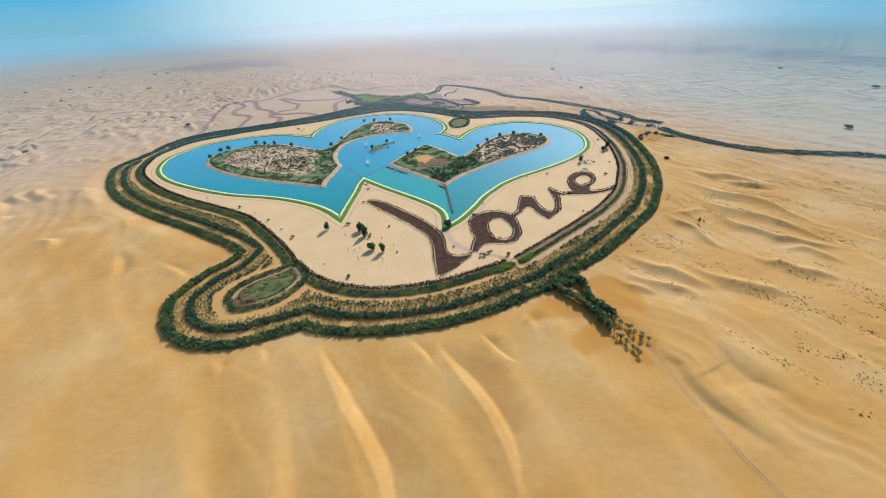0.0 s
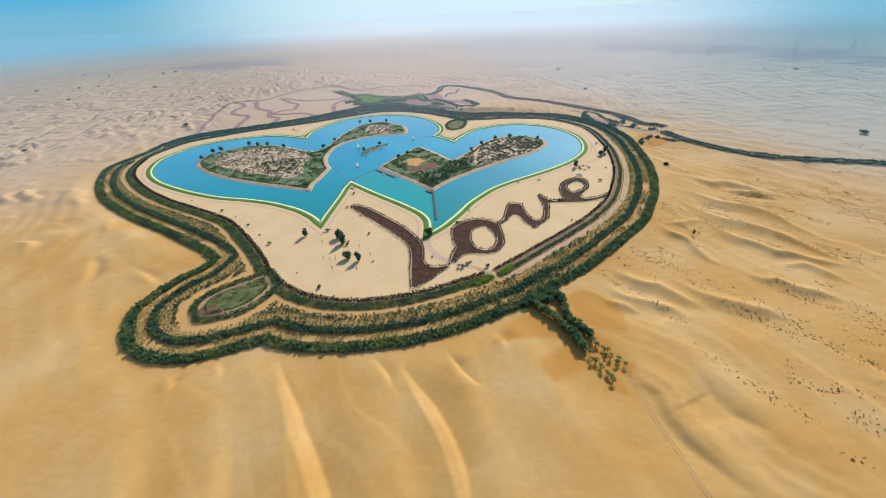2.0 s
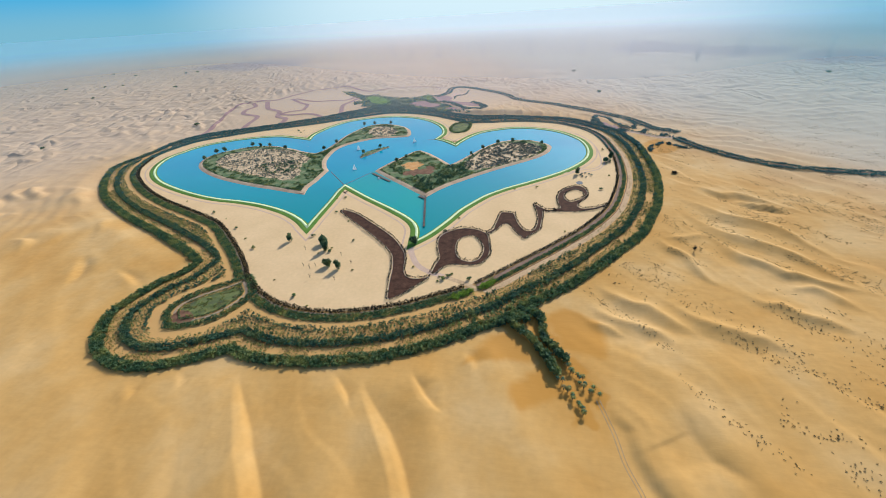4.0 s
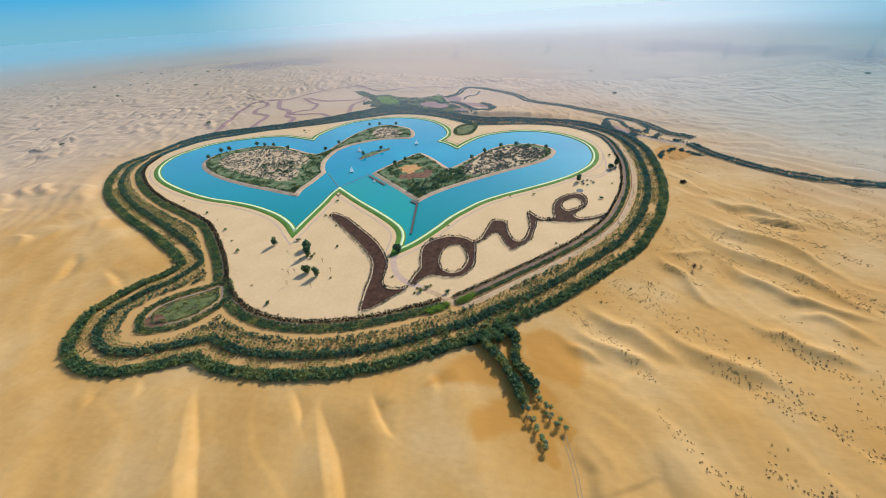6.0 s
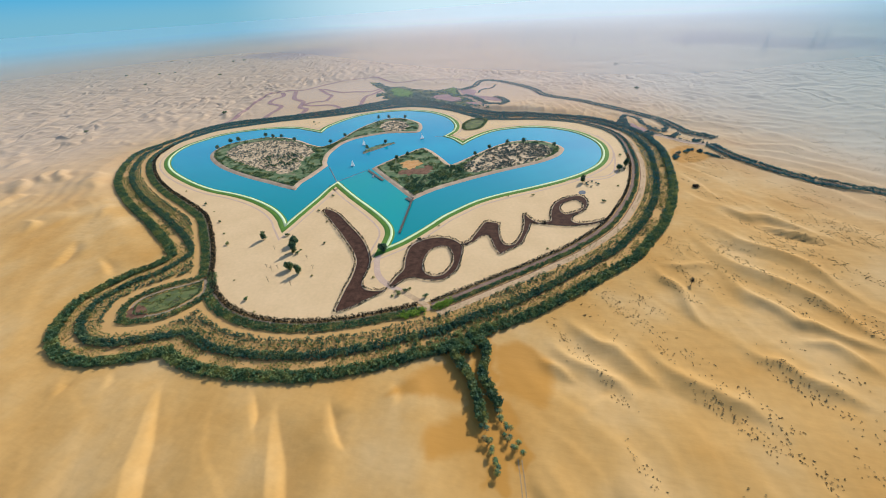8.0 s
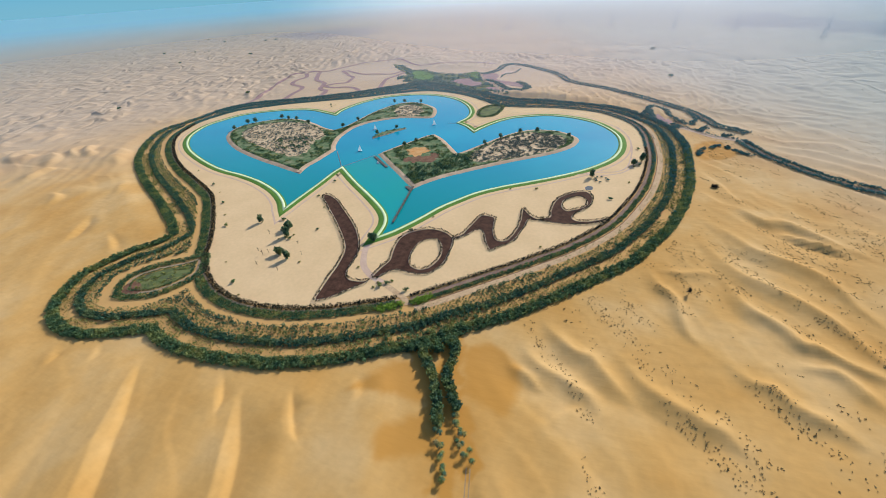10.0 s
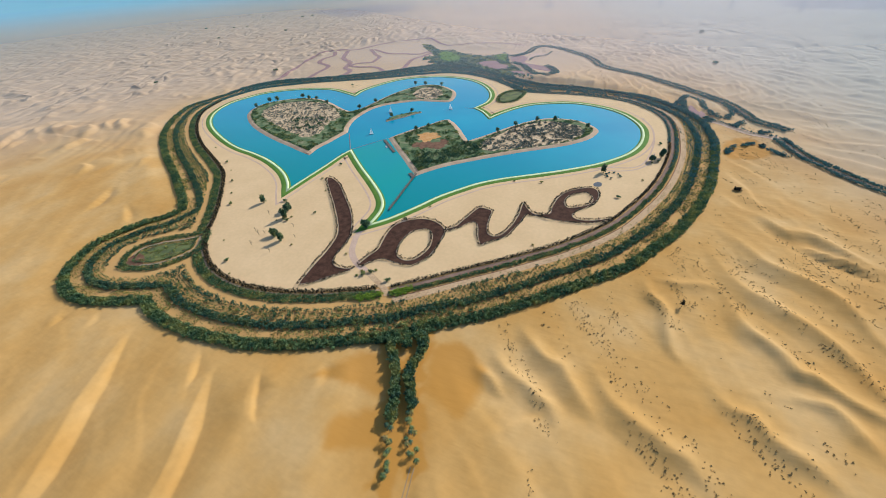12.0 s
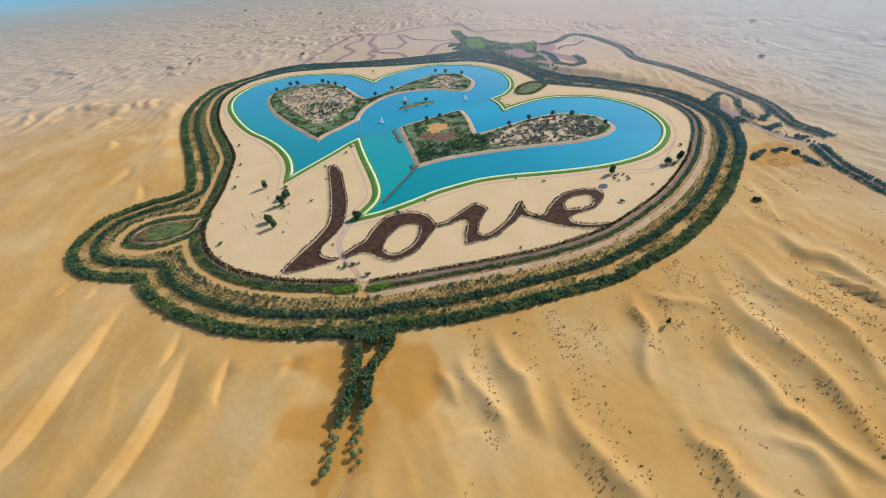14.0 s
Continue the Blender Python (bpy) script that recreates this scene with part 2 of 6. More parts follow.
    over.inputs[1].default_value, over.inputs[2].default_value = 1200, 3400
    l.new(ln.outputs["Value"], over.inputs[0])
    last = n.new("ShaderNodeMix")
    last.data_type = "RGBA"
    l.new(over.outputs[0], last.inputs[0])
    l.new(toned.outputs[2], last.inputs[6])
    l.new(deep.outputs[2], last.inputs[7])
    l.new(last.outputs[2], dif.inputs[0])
    # part of the light passes on to the ground below
    onward, air_both = n.new("ShaderNodeBsdfTranslucent"), n.new("ShaderNodeAddShader")
    onward.inputs[0].default_value = (0.48, 0.50, 0.54, 1)
    l.new(dif.outputs[0], air_both.inputs[0])
    l.new(onward.outputs[0], air_both.inputs[1])
    # a painted veil, bright towards the sun, that begins nearer
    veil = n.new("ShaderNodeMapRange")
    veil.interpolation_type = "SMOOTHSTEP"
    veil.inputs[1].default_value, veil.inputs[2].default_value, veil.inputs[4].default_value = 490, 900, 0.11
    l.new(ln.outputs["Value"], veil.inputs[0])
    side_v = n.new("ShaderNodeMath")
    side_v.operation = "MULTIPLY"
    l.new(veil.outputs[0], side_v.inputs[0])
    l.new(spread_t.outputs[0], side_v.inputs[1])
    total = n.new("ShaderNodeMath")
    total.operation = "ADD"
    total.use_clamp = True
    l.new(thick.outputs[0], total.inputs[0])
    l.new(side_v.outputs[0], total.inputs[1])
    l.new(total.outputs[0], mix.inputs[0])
    l.new(clear.outputs[0], mix.inputs[1])
    l.new(air_both.outputs[0], mix.inputs[2])
    l.new(mix.outputs[0], n["Material Output"].inputs[0])
    return m


M = dict(
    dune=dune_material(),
    plaza=material("raked_sand", [(0.70, 0.475, 0.25), (0.755, 0.52, 0.28)], scale=28, fine=0.05, fine_scale=3, rough=0.95, bump=0.3, bump_scale=2.5, bump_dist=0.15),
    water=water_material("lake_water", [(0.0, 0.28, 0.43), (0.003, 0.335, 0.47)]),
    water_green=water_material("shallow_water", [(0.01, 0.34, 0.29), (0.01, 0.32, 0.33)]),
    grass=material("lawn", [(0.075, 0.18, 0.02), (0.13, 0.24, 0.03)], scale=14, fine=0.2, fine_scale=1.5, rough=0.9, bump=0.6, bump_scale=0.8, bump_dist=0.2),
    kerb=material("pale_kerb", [(0.64, 0.72, 0.38), (0.74, 0.80, 0.48)], scale=20, fine=0.08, fine_scale=2, rough=0.8),
    path=material("gravel_path", [(0.56, 0.37, 0.27), (0.63, 0.44, 0.33)], scale=12, fine=0.1, fine_scale=1.5, rough=0.95),
    beach=material("beach_sand", [(0.47, 0.31, 0.20), (0.58, 0.42, 0.28)], scale=15, fine=0.1, fine_scale=2, rough=0.95, bump=0.4, bump_scale=2, bump_dist=0.3),
    stony=material("pale_stony_ground", [(0.34, 0.25, 0.15), (0.60, 0.43, 0.26), (0.72, 0.54, 0.34)], scale=4, fine=0.2, fine_scale=1.2, rough=0.95, bump=0.5, bump_scale=1.4, bump_dist=0.4),
    isle=material("island_soil", [(0.07, 0.13, 0.06), (0.13, 0.18, 0.075), (0.26, 0.25, 0.14)], scale=9, fine=0.25, fine_scale=2, rough=0.95, bump=0.6, bump_scale=1.5, bump_dist=0.4),
    mulch=material("mulch", [(0.042, 0.017, 0.010), (0.10, 0.045, 0.026)], scale=5, fine=0.35, fine_scale=1.2, rough=1.0, bump=0.8, bump_scale=0.9, bump_dist=0.2),
    leaf=material("leaf_green", [(0.060, 0.128, 0.068), (0.125, 0.200, 0.080), (0.320, 0.325, 0.095)], scale=9, island=0.4, rough=0.75, translucent=0.4),
    leaf_teal=material("leaf_teal", [(0.054, 0.122, 0.082), (0.09, 0.168, 0.092), (0.20, 0.24, 0.09)], scale=9, island=0.4, rough=0.75, translucent=0.4),
    leaf_dry=material("leaf_dry", [(0.12, 0.19, 0.045), (0.30, 0.29, 0.075), (0.26, 0.20, 0.08)], scale=6, island=0.4, rough=0.8, translucent=0.3),
    leaf_dark=material("leaf_dark", [(0.030, 0.036, 0.018), (0.060, 0.042, 0.024)], scale=8, island=0.4, rough=0.85, translucent=0.1),
    # leaf green pulled towards blue: distance haze put into the colour
    leaf_hazed=material("leaf_haze_blue", [(0.055, 0.165, 0.165), (0.10, 0.225, 0.195)], scale=12, island=0.4, rough=0.8, translucent=0.15),
    scrub=material("scrub_olive", [(0.15, 0.135, 0.062), (0.28, 0.215, 0.105)], scale=6, island=0.45, rough=0.9, translucent=0.3),
    leaf_lime=material("leaf_lime", [(0.22, 0.34, 0.04), (0.30, 0.42, 0.05)], scale=6, island=0.3, rough=0.8, translucent=0.2),
    twig=material("dry_twig", [(0.20, 0.13, 0.09), (0.30, 0.20, 0.14)], scale=1.0, island=0.3, rough=0.9, translucent=0.2),
    bark=material("bark", [(0.10, 0.065, 0.04), (0.17, 0.12, 0.08)], scale=0.6, fine=0.2, fine_scale=0.2, rough=0.95),
    road=material("clay_track", [(0.31, 0.18, 0.175), (0.37, 0.23, 0.215)], scale=20, fine=0.1, fine_scale=3, rough=0.95),
    clay=material("red_clay_track", [(0.20, 0.125, 0.09), (0.30, 0.19, 0.14)], scale=9, fine=0.18, fine_scale=1.5, rough=0.95),
    orange_track=material("orange_sand_track", [(0.42, 0.20, 0.07), (0.52, 0.28, 0.11)], scale=8, fine=0.15, fine_scale=1.5, rough=0.95),
    verge=material("pinkish_verge_sand", [(0.50, 0.32, 0.175), (0.62, 0.42, 0.245)], scale=6, fine=0.15, fine_scale=1.5, rough=0.95, bump=0.4, bump_scale=1.5, bump_dist=0.3),
    paving=material("blue_grey_flat", [(0.06, 0.075, 0.10), (0.09, 0.105, 0.13)], scale=3, fine=0.15, fine_scale=0.8, rough=0.7),
    asphalt=material("track_pale", [(0.36, 0.25, 0.165), (0.44, 0.32, 0.215)], scale=14, fine=0.12, fine_scale=2, rough=0.9),
    steel=material("galvanised_steel", [(0.20, 0.25, 0.29), (0.27, 0.32, 0.36)], scale=4, rough=0.6, metal=0.0),
    sail=material("sailcloth", [(0.86, 0.88, 0.88), (0.90, 0.91, 0.90)], scale=2, rough=0.7, translucent=0.5),
    hull=material("painted_hull", [(0.55, 0.57, 0.58), (0.66, 0.67, 0.66)], scale=2, rough=0.35, spec=0.5),
    timber=material("weathered_timber", [(0.12, 0.10, 0.085), (0.20, 0.17, 0.14)], scale=1.5, fine=0.25, fine_scale=0.4, rough=0.85, island=0.15),
    rope=material("buoy_line", [(0.26, 0.22, 0.22), (0.34, 0.28, 0.27)], scale=3, rough=0.7),
    canopy=material("shade_canvas", [(0.50, 0.52, 0.52), (0.60, 0.61, 0.59)], scale=2, rough=0.8),
    clearing=material("orange_clearing", [(0.58, 0.27, 0.08), (0.64, 0.36, 0.15)], scale=8, fine=0.15, fine_scale=2, rough=0.95),
    kerb_stone=material("pale_edging", [(0.50, 0.40, 0.30), (0.60, 0.50, 0.38)], scale=2.0, fine=0.2, fine_scale=0.8, rough=0.9),
    oval=material("patchy_lawn", [(0.08, 0.08, 0.05), (0.12, 0.15, 0.05), (0.20, 0.20, 0.07)], scale=9, fine=0.2, fine_scale=1.5, rough=0.95),
    leaf_grey=material("leaf_grey", [(0.13, 0.17, 0.14), (0.27, 0.28, 0.22)], scale=6, island=0.4, rough=0.85, translucent=0.1),
    mulch_red=material("reddish_soil", [(0.14, 0.07, 0.04), (0.24, 0.12, 0.07)], scale=5, fine=0.2, fine_scale=1.2, rough=0.95),
    rut=material("rutted_sand", [(0.36, 0.23, 0.11), (0.44, 0.29, 0.15)], scale=6, fine=0.1, fine_scale=1, rough=0.95),
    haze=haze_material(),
)

# ---------------------------------------------------------------- plan (metres)
SHORE_W = [(-101.6, 372.9), (-113.7, 386.7), (-132.9, 402.2), (-155.4, 415.1), (-182.1, 426.6), (-214.1, 436.1), (-243.8, 442.3), (-273.3, 451.8), (-309.4, 467.3), (-345.4, 485.7), (-371.9, 502.4), (-395.3, 522.2), (-414.3, 545.5), (-427.1, 573.0), (-432.0, 601.8), (-425.1, 628.7), (-414.7, 653.9), (-391.9, 675.6), (-357.0, 693.0), (-322.7, 702.6), (-289.6, 704.3), (-259.3, 694.7), (-224.3, 680.7)]
SHORE_N = [(-224.3, 680.7), (-226.9, 707.5), (-221.1, 734.6), (-209.5, 764.4), (-189.9, 793.4), (-158.1, 813.8), (-120.8, 823.4), (-84.8, 820.8), (-51.0, 806.9), (-22.3, 782.8), (-1.5, 752.7), (10.1, 722.9), (12.6, 695.5), (8.0, 678.0), (3.2, 666.0)]
SHORE_X = [(3.2, 666.0), (20.6, 651.8), (38.0, 629.6)]
SHORE_E = [(38.0, 629.6), (45.6, 648.2), (60.8, 674.8), (78.8, 695.6), (99.8, 707.4), (129.1, 716.8), (155.8, 715.6), (182.8, 705.6), (205.4, 689.0), (220.6, 667.7), (230.6, 645.0), (234.1, 625.3), (233.8, 602.3), (229.3, 579.3), (220.8, 558.8), (207.3, 539.8), (189.0, 520.6), (165.7, 502.2), (137.3, 483.0), (108.7, 465.0), (86.1, 447.2), (70.5, 428.8), (56.3, 409.2), (46.2, 389.7), (36.1, 372.0), (27.1, 358.2), (15.9, 345.6)]
SHORE_S = [(15.9, 345.6), (15.7, 358.1), (14.0, 370.5), (8.5, 383.2), (-1.1, 395.1), (-16.3, 409.6), (-33.9, 424.8), (-52.4, 440.3), (-72.9, 458.8), (-94.8, 479.4)]
SHORE_C = [(-94.8, 479.4), (-97.8, 462.5), (-98.3, 437.6), (-99.8, 411.0), (-101.1, 390.5), (-101.6, 372.9)]
ISLE_W1 = [(-139.0, 453.7), (-162.9, 461.0), (-186.8, 469.4), (-219.5, 479.9), (-260.5, 496.2), (-297.7, 514.7), (-331.1, 537.8), (-352.3, 559.4), (-363.0, 583.4), (-362.5, 606.0), (-349.1, 626.7), (-324.7, 644.2), (-298.1, 652.1), (-268.0, 647.8), (-238.0, 634.7), (-204.3, 615.5), (-184.4, 607.9)]
ISLE_W2 = [(-184.4, 607.9), (-175.1, 622.0), (-169.5, 652.9), (-165.3, 688.3), (-157.2, 720.6), (-144.9, 748.5), (-127.0, 767.9), (-98.9, 768.5), (-71.2, 752.0), (-55.2, 733.8), (-46.3, 708.6), (-46.8, 685.2), (-69.4, 681.0), (-98.4, 677.8), (-122.2, 664.6), (-142.9, 646.5), (-153.9, 623.2), (-155.4, 595.9), (-152.7, 571.6), (-144.6, 548.3), (-135.2, 531.6)]
ISLE_W3 = [(-135.2, 531.6), (-136.7, 514.0), (-138.4, 493.2), (-141.4, 474.7), (-139.0, 453.7)]
ISLE_E1 = [(-67.6, 527.0), (-62.6, 540.8), (-50.4, 563.8), (-36.6, 586.0), (-25.1, 605.7), (-16.3, 611.0)]
ISLE_E2 = [(-16.3, 611.0), (-0.5, 596.4), (17.1, 573.6), (36.1, 546.5)]
ISLE_E3 = [(36.1, 546.5), (48.1, 563.7), (61.7, 585.7), (78.5, 611.6), (97.2, 634.7), (115.8, 647.5), (136.7, 650.6), (156.9, 647.3), (174.1, 633.9), (183.2, 618.7), (181.0, 602.2), (173.6, 586.0), (156.2, 566.5), (135.4, 550.6), (114.2, 536.2), (88.4, 517.0), (63.5, 496.7), (39.5, 475.5), (24.6, 458.2), (14.6, 443.2)]
ISLE_E4 = [(14.6, 443.2), (0.1, 456.9), (-18.8, 476.6), (-42.9, 500.8), (-67.6, 527.0)]
ISLET = [(-103.6, 581.1), (-104.0, 597.9), (-95.2, 613.3), (-82.7, 625.1), (-68.8, 629.7), (-77.6, 616.7), (-87.4, 601.0), (-97.5, 588.0)]
OVAL_N = [(24, 719), (26, 743), (38, 760), (56, 759), (58, 734), (52, 707), (38, 698), (29, 702)]
L_OUT = [(-73.2, 411.6), (-75.0, 405.3), (-55.2, 384.5), (-34.6, 363.7), (-14.1, 341.1), (-3.7, 326.7), (0.4, 315.2), (2.9, 301.3), (3.8, 287.6), (5.3, 274.3), (7.6, 263.6), (17.2, 268.8), (23.9, 276.7), (29.6, 282.9), (35.5, 289.1), (36.1, 292.9), (31.1, 290.7), (22.6, 290.3), (17.0, 293.7), (13.9, 301.5), (12.9, 310.7), (11.8, 320.3), (8.1, 331.1), (-2.7, 349.0), (-17.0, 365.7), (-37.8, 385.7), (-56.9, 403.2)]
O_OUT = [(37.4, 297.9), (39.0, 308.4), (41.9, 319.1), (40.1, 328.9), (38.3, 339.2), (38.1, 351.7), (43.3, 361.5), (53.5, 368.8), (63.7, 371.4), (73.6, 369.3), (81.0, 364.5), (85.0, 359.3), (86.5, 347.5), (86.8, 336.5), (86.3, 326.4), (83.1, 317.7), (78.2, 311.1), (71.9, 308.9), (63.1, 308.4), (52.5, 309.4), (45.6, 303.9), (41.3, 296.8)]
O_IN = [(69.8, 356.9), (65.0, 355.6), (58.3, 350.0), (56.2, 340.4), (56.3, 330.5), (59.0, 321.4), (63.9, 316.1), (70.4, 314.7), (76.0, 318.0), (79.5, 326.3), (80.7, 335.3), (78.2, 346.2), (74.1, 353.6)]
V_OUT = [(83.9, 362.3), (90.2, 369.5), (91.9, 376.5), (94.7, 387.0), (97.1, 396.7), (100.3, 404.0), (107.4, 404.1), (112.9, 401.6), (114.4, 391.1), (116.1, 379.3), (119.8, 369.1), (124.1, 366.2), (129.5, 368.6), (133.0, 377.6), (135.5, 389.7), (136.4, 404.4), (136.0, 423.5), (142.8, 414.7), (150.0, 408.6), (154.5, 409.7), (155.8, 405.8), (148.2, 405.1), (143.3, 404.8), (141.6, 393.3), (138.7, 381.8), (135.9, 370.7), (129.8, 362.4), (122.9, 356.1), (118.9, 351.2), (112.7, 361.8), (108.9, 372.6), (104.9, 378.7), (99.7, 377.3), (95.4, 370.0), (90.4, 364.3), (85.1, 360.2)]
E_OUT = [(155.4, 410.1), (161.5, 413.7), (161.6, 424.8), (163.5, 440.4), (168.9, 454.0), (179.8, 465.0), (191.7, 470.1), (197.8, 464.2), (199.0, 452.7), (195.8, 440.8), (189.9, 431.7), (183.7, 424.4), (181.2, 416.2), (186.9, 411.8), (198.3, 414.4), (210.8, 421.6), (211.6, 419.5), (201.1, 411.5), (189.0, 406.8), (176.0, 404.4), (164.4, 404.3), (156.6, 406.2)]
E_IN = [(171.5, 434.9), (172.2, 445.1), (177.6, 453.5), (186.3, 458.3), (192.0, 454.7), (193.9, 445.6), (190.1, 437.3), (182.1, 431.0), (175.7, 428.2)]
INNER_W = [(66.1, 282.7), (52.8, 275.8), (37.6, 268.6), (21.7, 261.7), (4.1, 255.9), (-10.5, 252.4), (-27.6, 250.4), (-45.2, 250.7), (-60.8, 253.1), (-75.6, 258.1), (-89.9, 265.7), (-105.2, 276.7), (-118.8, 289.9), (-130.2, 305.9), (-147.9, 327.0), (-169.7, 350.0), (-189.8, 370.3), (-208.6, 386.1), (-231.1, 399.0), (-265.2, 416.7), (-310.9, 440.2), (-357.0, 469.4), (-402.3, 505.8), (-433.5, 539.4), (-449.9, 572.6), (-459.5, 611.3), (-453.7, 646.5), (-437.9, 682.5), (-402.1, 708.6), (-353.9, 738.0), (-300.4, 760.5), (-247.9, 782.5), (-209.7, 804.8), (-171.7, 827.1)]
INNER_E = [(-171.7, 827.1), (-121.1, 848.1), (-72.3, 843.8), (-24.8, 821.3), (17.9, 787.3), (50.8, 758.8), (87.1, 754.9), (128.5, 756.2), (168.3, 752.3), (206.6, 739.2), (236.0, 712.2), (253.3, 683.1), (260.1, 648.6), (260.6, 607.9), (258.6, 571.0), (253.1, 536.6), (246.0, 504.9), (237.2, 477.1), (225.2, 448.1), (212.2, 420.6), (199.1, 400.9), (185.8, 384.9), (169.4, 367.0), (152.7, 352.1), (136.3, 337.5), (119.9, 323.8), (103.8, 310.2), (88.0, 296.9), (72.8, 285.3)]
OUTER_S = [(102.0, 243.3), (87.7, 236.2), (74.9, 229.8), (56.1, 219.6), (35.0, 211.0), (15.9, 204.5), (-3.0, 201.1), (-20.9, 198.5), (-36.5, 197.9), (-54.1, 197.9), (-68.6, 199.7), (-88.5, 206.1)]
OUTER_L = [(-88.5, 206.1), (-99.6, 201.4), (-113.1, 195.7), (-128.1, 190.6), (-146.9, 188.7), (-163.8, 191.6), (-180.7, 199.1), (-193.4, 209.9), (-201.4, 222.3), (-208.3, 237.3), (-208.4, 252.5), (-203.3, 268.6), (-195.7, 284.2), (-186.2, 296.4), (-184.1, 308.0)]
OUTER_W = [(-184.1, 308.0), (-204.4, 322.2), (-231.5, 338.6), (-262.4, 356.7), (-299.3, 376.0), (-339.4, 398.6), (-381.5, 425.5), (-413.1, 449.7), (-446.7, 482.7), (-475.0, 519.9), (-495.4, 558.6), (-493.3, 586.9), (-485.9, 625.9), (-485.2, 673.6), (-469.6, 711.8), (-435.7, 742.7), (-378.7, 766.2), (-325.8, 793.0), (-276.1, 823.3), (-238.4, 850.8), (-202.9, 882.7)]
OUTER_E = [(-202.9, 882.7), (-154.9, 917.7), (-84.7, 900.6), (-23.3, 860.2), (28.9, 828.4), (73.4, 806.3), (118.6, 803.1), (162.1, 791.8), (202.0, 781.3), (239.0, 766.8), (266.7, 740.1), (285.5, 714.3), (302.3, 681.6), (308.6, 644.8), (310.3, 612.1), (307.5, 577.3), (302.1, 539.4), (295.8, 505.2), (287.4, 473.6), (278.0, 446.8), (265.9, 418.6), (254.6, 397.3), (242.2, 377.3), (230.5, 358.9), (215.5, 343.1), (200.9, 328.3), (186.6, 314.4), (172.6, 300.9), (158.9, 288.1), (145.0, 276.4), (130.3, 266.7), (116.3, 256.0), (102.0, 243.3)]
LOOP = [(-120.5, 291.2), (-133.8, 281.3), (-151.1, 269.6), (-162.5, 254.8), (-162.0, 241.9), (-154.7, 231.9), (-147.8, 226.6), (-135.4, 228.2), (-118.8, 235.8), (-107.8, 249.0), (-103.0, 261.5), (-103.6, 272.8)]
PARK_N = [(-208, 868), (-191, 886), (-181, 922), (-200, 928), (-205, 959), (-221, 945), (-232, 976), (-212, 991), (-244, 1033), (-280, 1079), (-310, 1125), (-292, 1127), (-254, 1084), (-225, 1049), (-192, 1055), (-146, 1015), (-100, 1002), (-72, 1013), (-54, 1033), (-40, 1020), (-24, 960), (-2, 922), (28, 881), (60, 823)]
PARK_LAWN_A = [(-211, 1015), (-203, 1041), (-159, 1007), (-134, 963), (-147, 930), (-178, 954)]
PARK_LAWN_B = [(-72, 1007), (-52, 1027), (-28, 965), (-38, 953)]
CLAY_A = [(-86, 933), (-76, 955), (-53, 960), (-36, 935), (-20, 929), (-13, 900), (-29, 892), (-59, 911)]
CLAY_B = [(-32, 1004), (-11, 1014), (7, 992), (10, 954), (38, 938), (63, 923), (75, 893), (59, 897), (29, 914), (3, 939), (-17, 958)]
CLAY_C = [(1, 883), (21, 888), (41, 873), (62, 867), (60, 851), (36, 853), (15, 866)]
CLAY_D = [(15, 974), (20, 1005), (40, 1019), (46, 1051), (37, 1060), (19, 1057), (7, 1033), (6, 992)]
HOOK_HEDGE = [(-12, 950), (14, 928), (35, 891), (60, 859), (77, 849), (83, 872), (73, 908), (57, 930)]
PARK_ROAD = [(-42, 1024), (-21, 957), (-5, 928), (14, 911), (29, 874), (46, 855)]
WOOD_NE = [(274, 754), (286, 779), (287, 736), (287, 705), (297, 685), (308, 697), (313, 686), (305, 665), (302, 639), (275, 629), (264, 668)]
CLAY_E = [(289, 736), (298, 740), (303, 720), (306, 702), (297, 693), (288, 709)]
FARHEDGE = [(-32, 1004), (-14, 1024), (-4, 1053), (1, 1093), (17, 1114), (51, 1096), (87, 1059), (121, 1020), (142, 983), (157, 944), (188, 913), (224, 887), (256, 855), (286, 820), (311, 790), (329, 765), (342, 744), (350, 717), (360, 690), (374, 679), (385, 667)]
EASTROAD = [(305.0, 682.6), (318.4, 678.5), (332.9, 663.5), (346.5, 649.6), (360.1, 645.8), (370.5, 638.3), (376.2, 617.5), (382.9, 595.5), (391.7, 579.8), (404, 560), (420, 540)]
EASTLOOP = [(280.4, 763.0), (292.0, 776.2), (304.3, 761.5), (309.1, 722.3), (316.8, 701.6), (327.3, 696.0), (338.3, 722.5), (334.4, 745.3)]
ROAD_A = [(-464, 722), (-472, 771), (-493, 838), (-522, 919), (-530, 983), (-505, 1022), (-460, 1036), (-445, 1067), (-422, 1116), (-389, 1152), (-348, 1173), (-307, 1178), (-252, 1125), (-214, 1103), (-163, 1124), (-95, 1135), (-23, 1120)]
ROAD_B = [(-394, 740), (-406, 797), (-412, 845), (-426, 869), (-469, 893), (-484, 932), (-479, 965), (-503, 1001)]
ROAD_C = [(-329, 779), (-332, 801), (-341, 836), (-367, 855), (-388, 904), (-430, 937), (-456, 982), (-475, 1020)]
ROAD_D = [(-419, 1043), (-368, 986), (-345, 965), (-334, 921), (-336, 910), (-360, 899), (-367, 876), (-337, 867), (-311, 873), (-286, 864), (-257, 837)]
ROAD_E = [(-408, 1045), (-342, 1003), (-302, 1004), (-257, 1006), (-244, 1046)]
ROAD_F = [(-222, 850), (-237, 900), (-248, 950), (-238, 986), (-232, 1023)]
DUNE1 = [(-71, 185), (-64, 172), (-54, 156), (-46, 143), (-36, 130), (-27, 117), (-20, 106), (-14, 92), (-10, 77)]
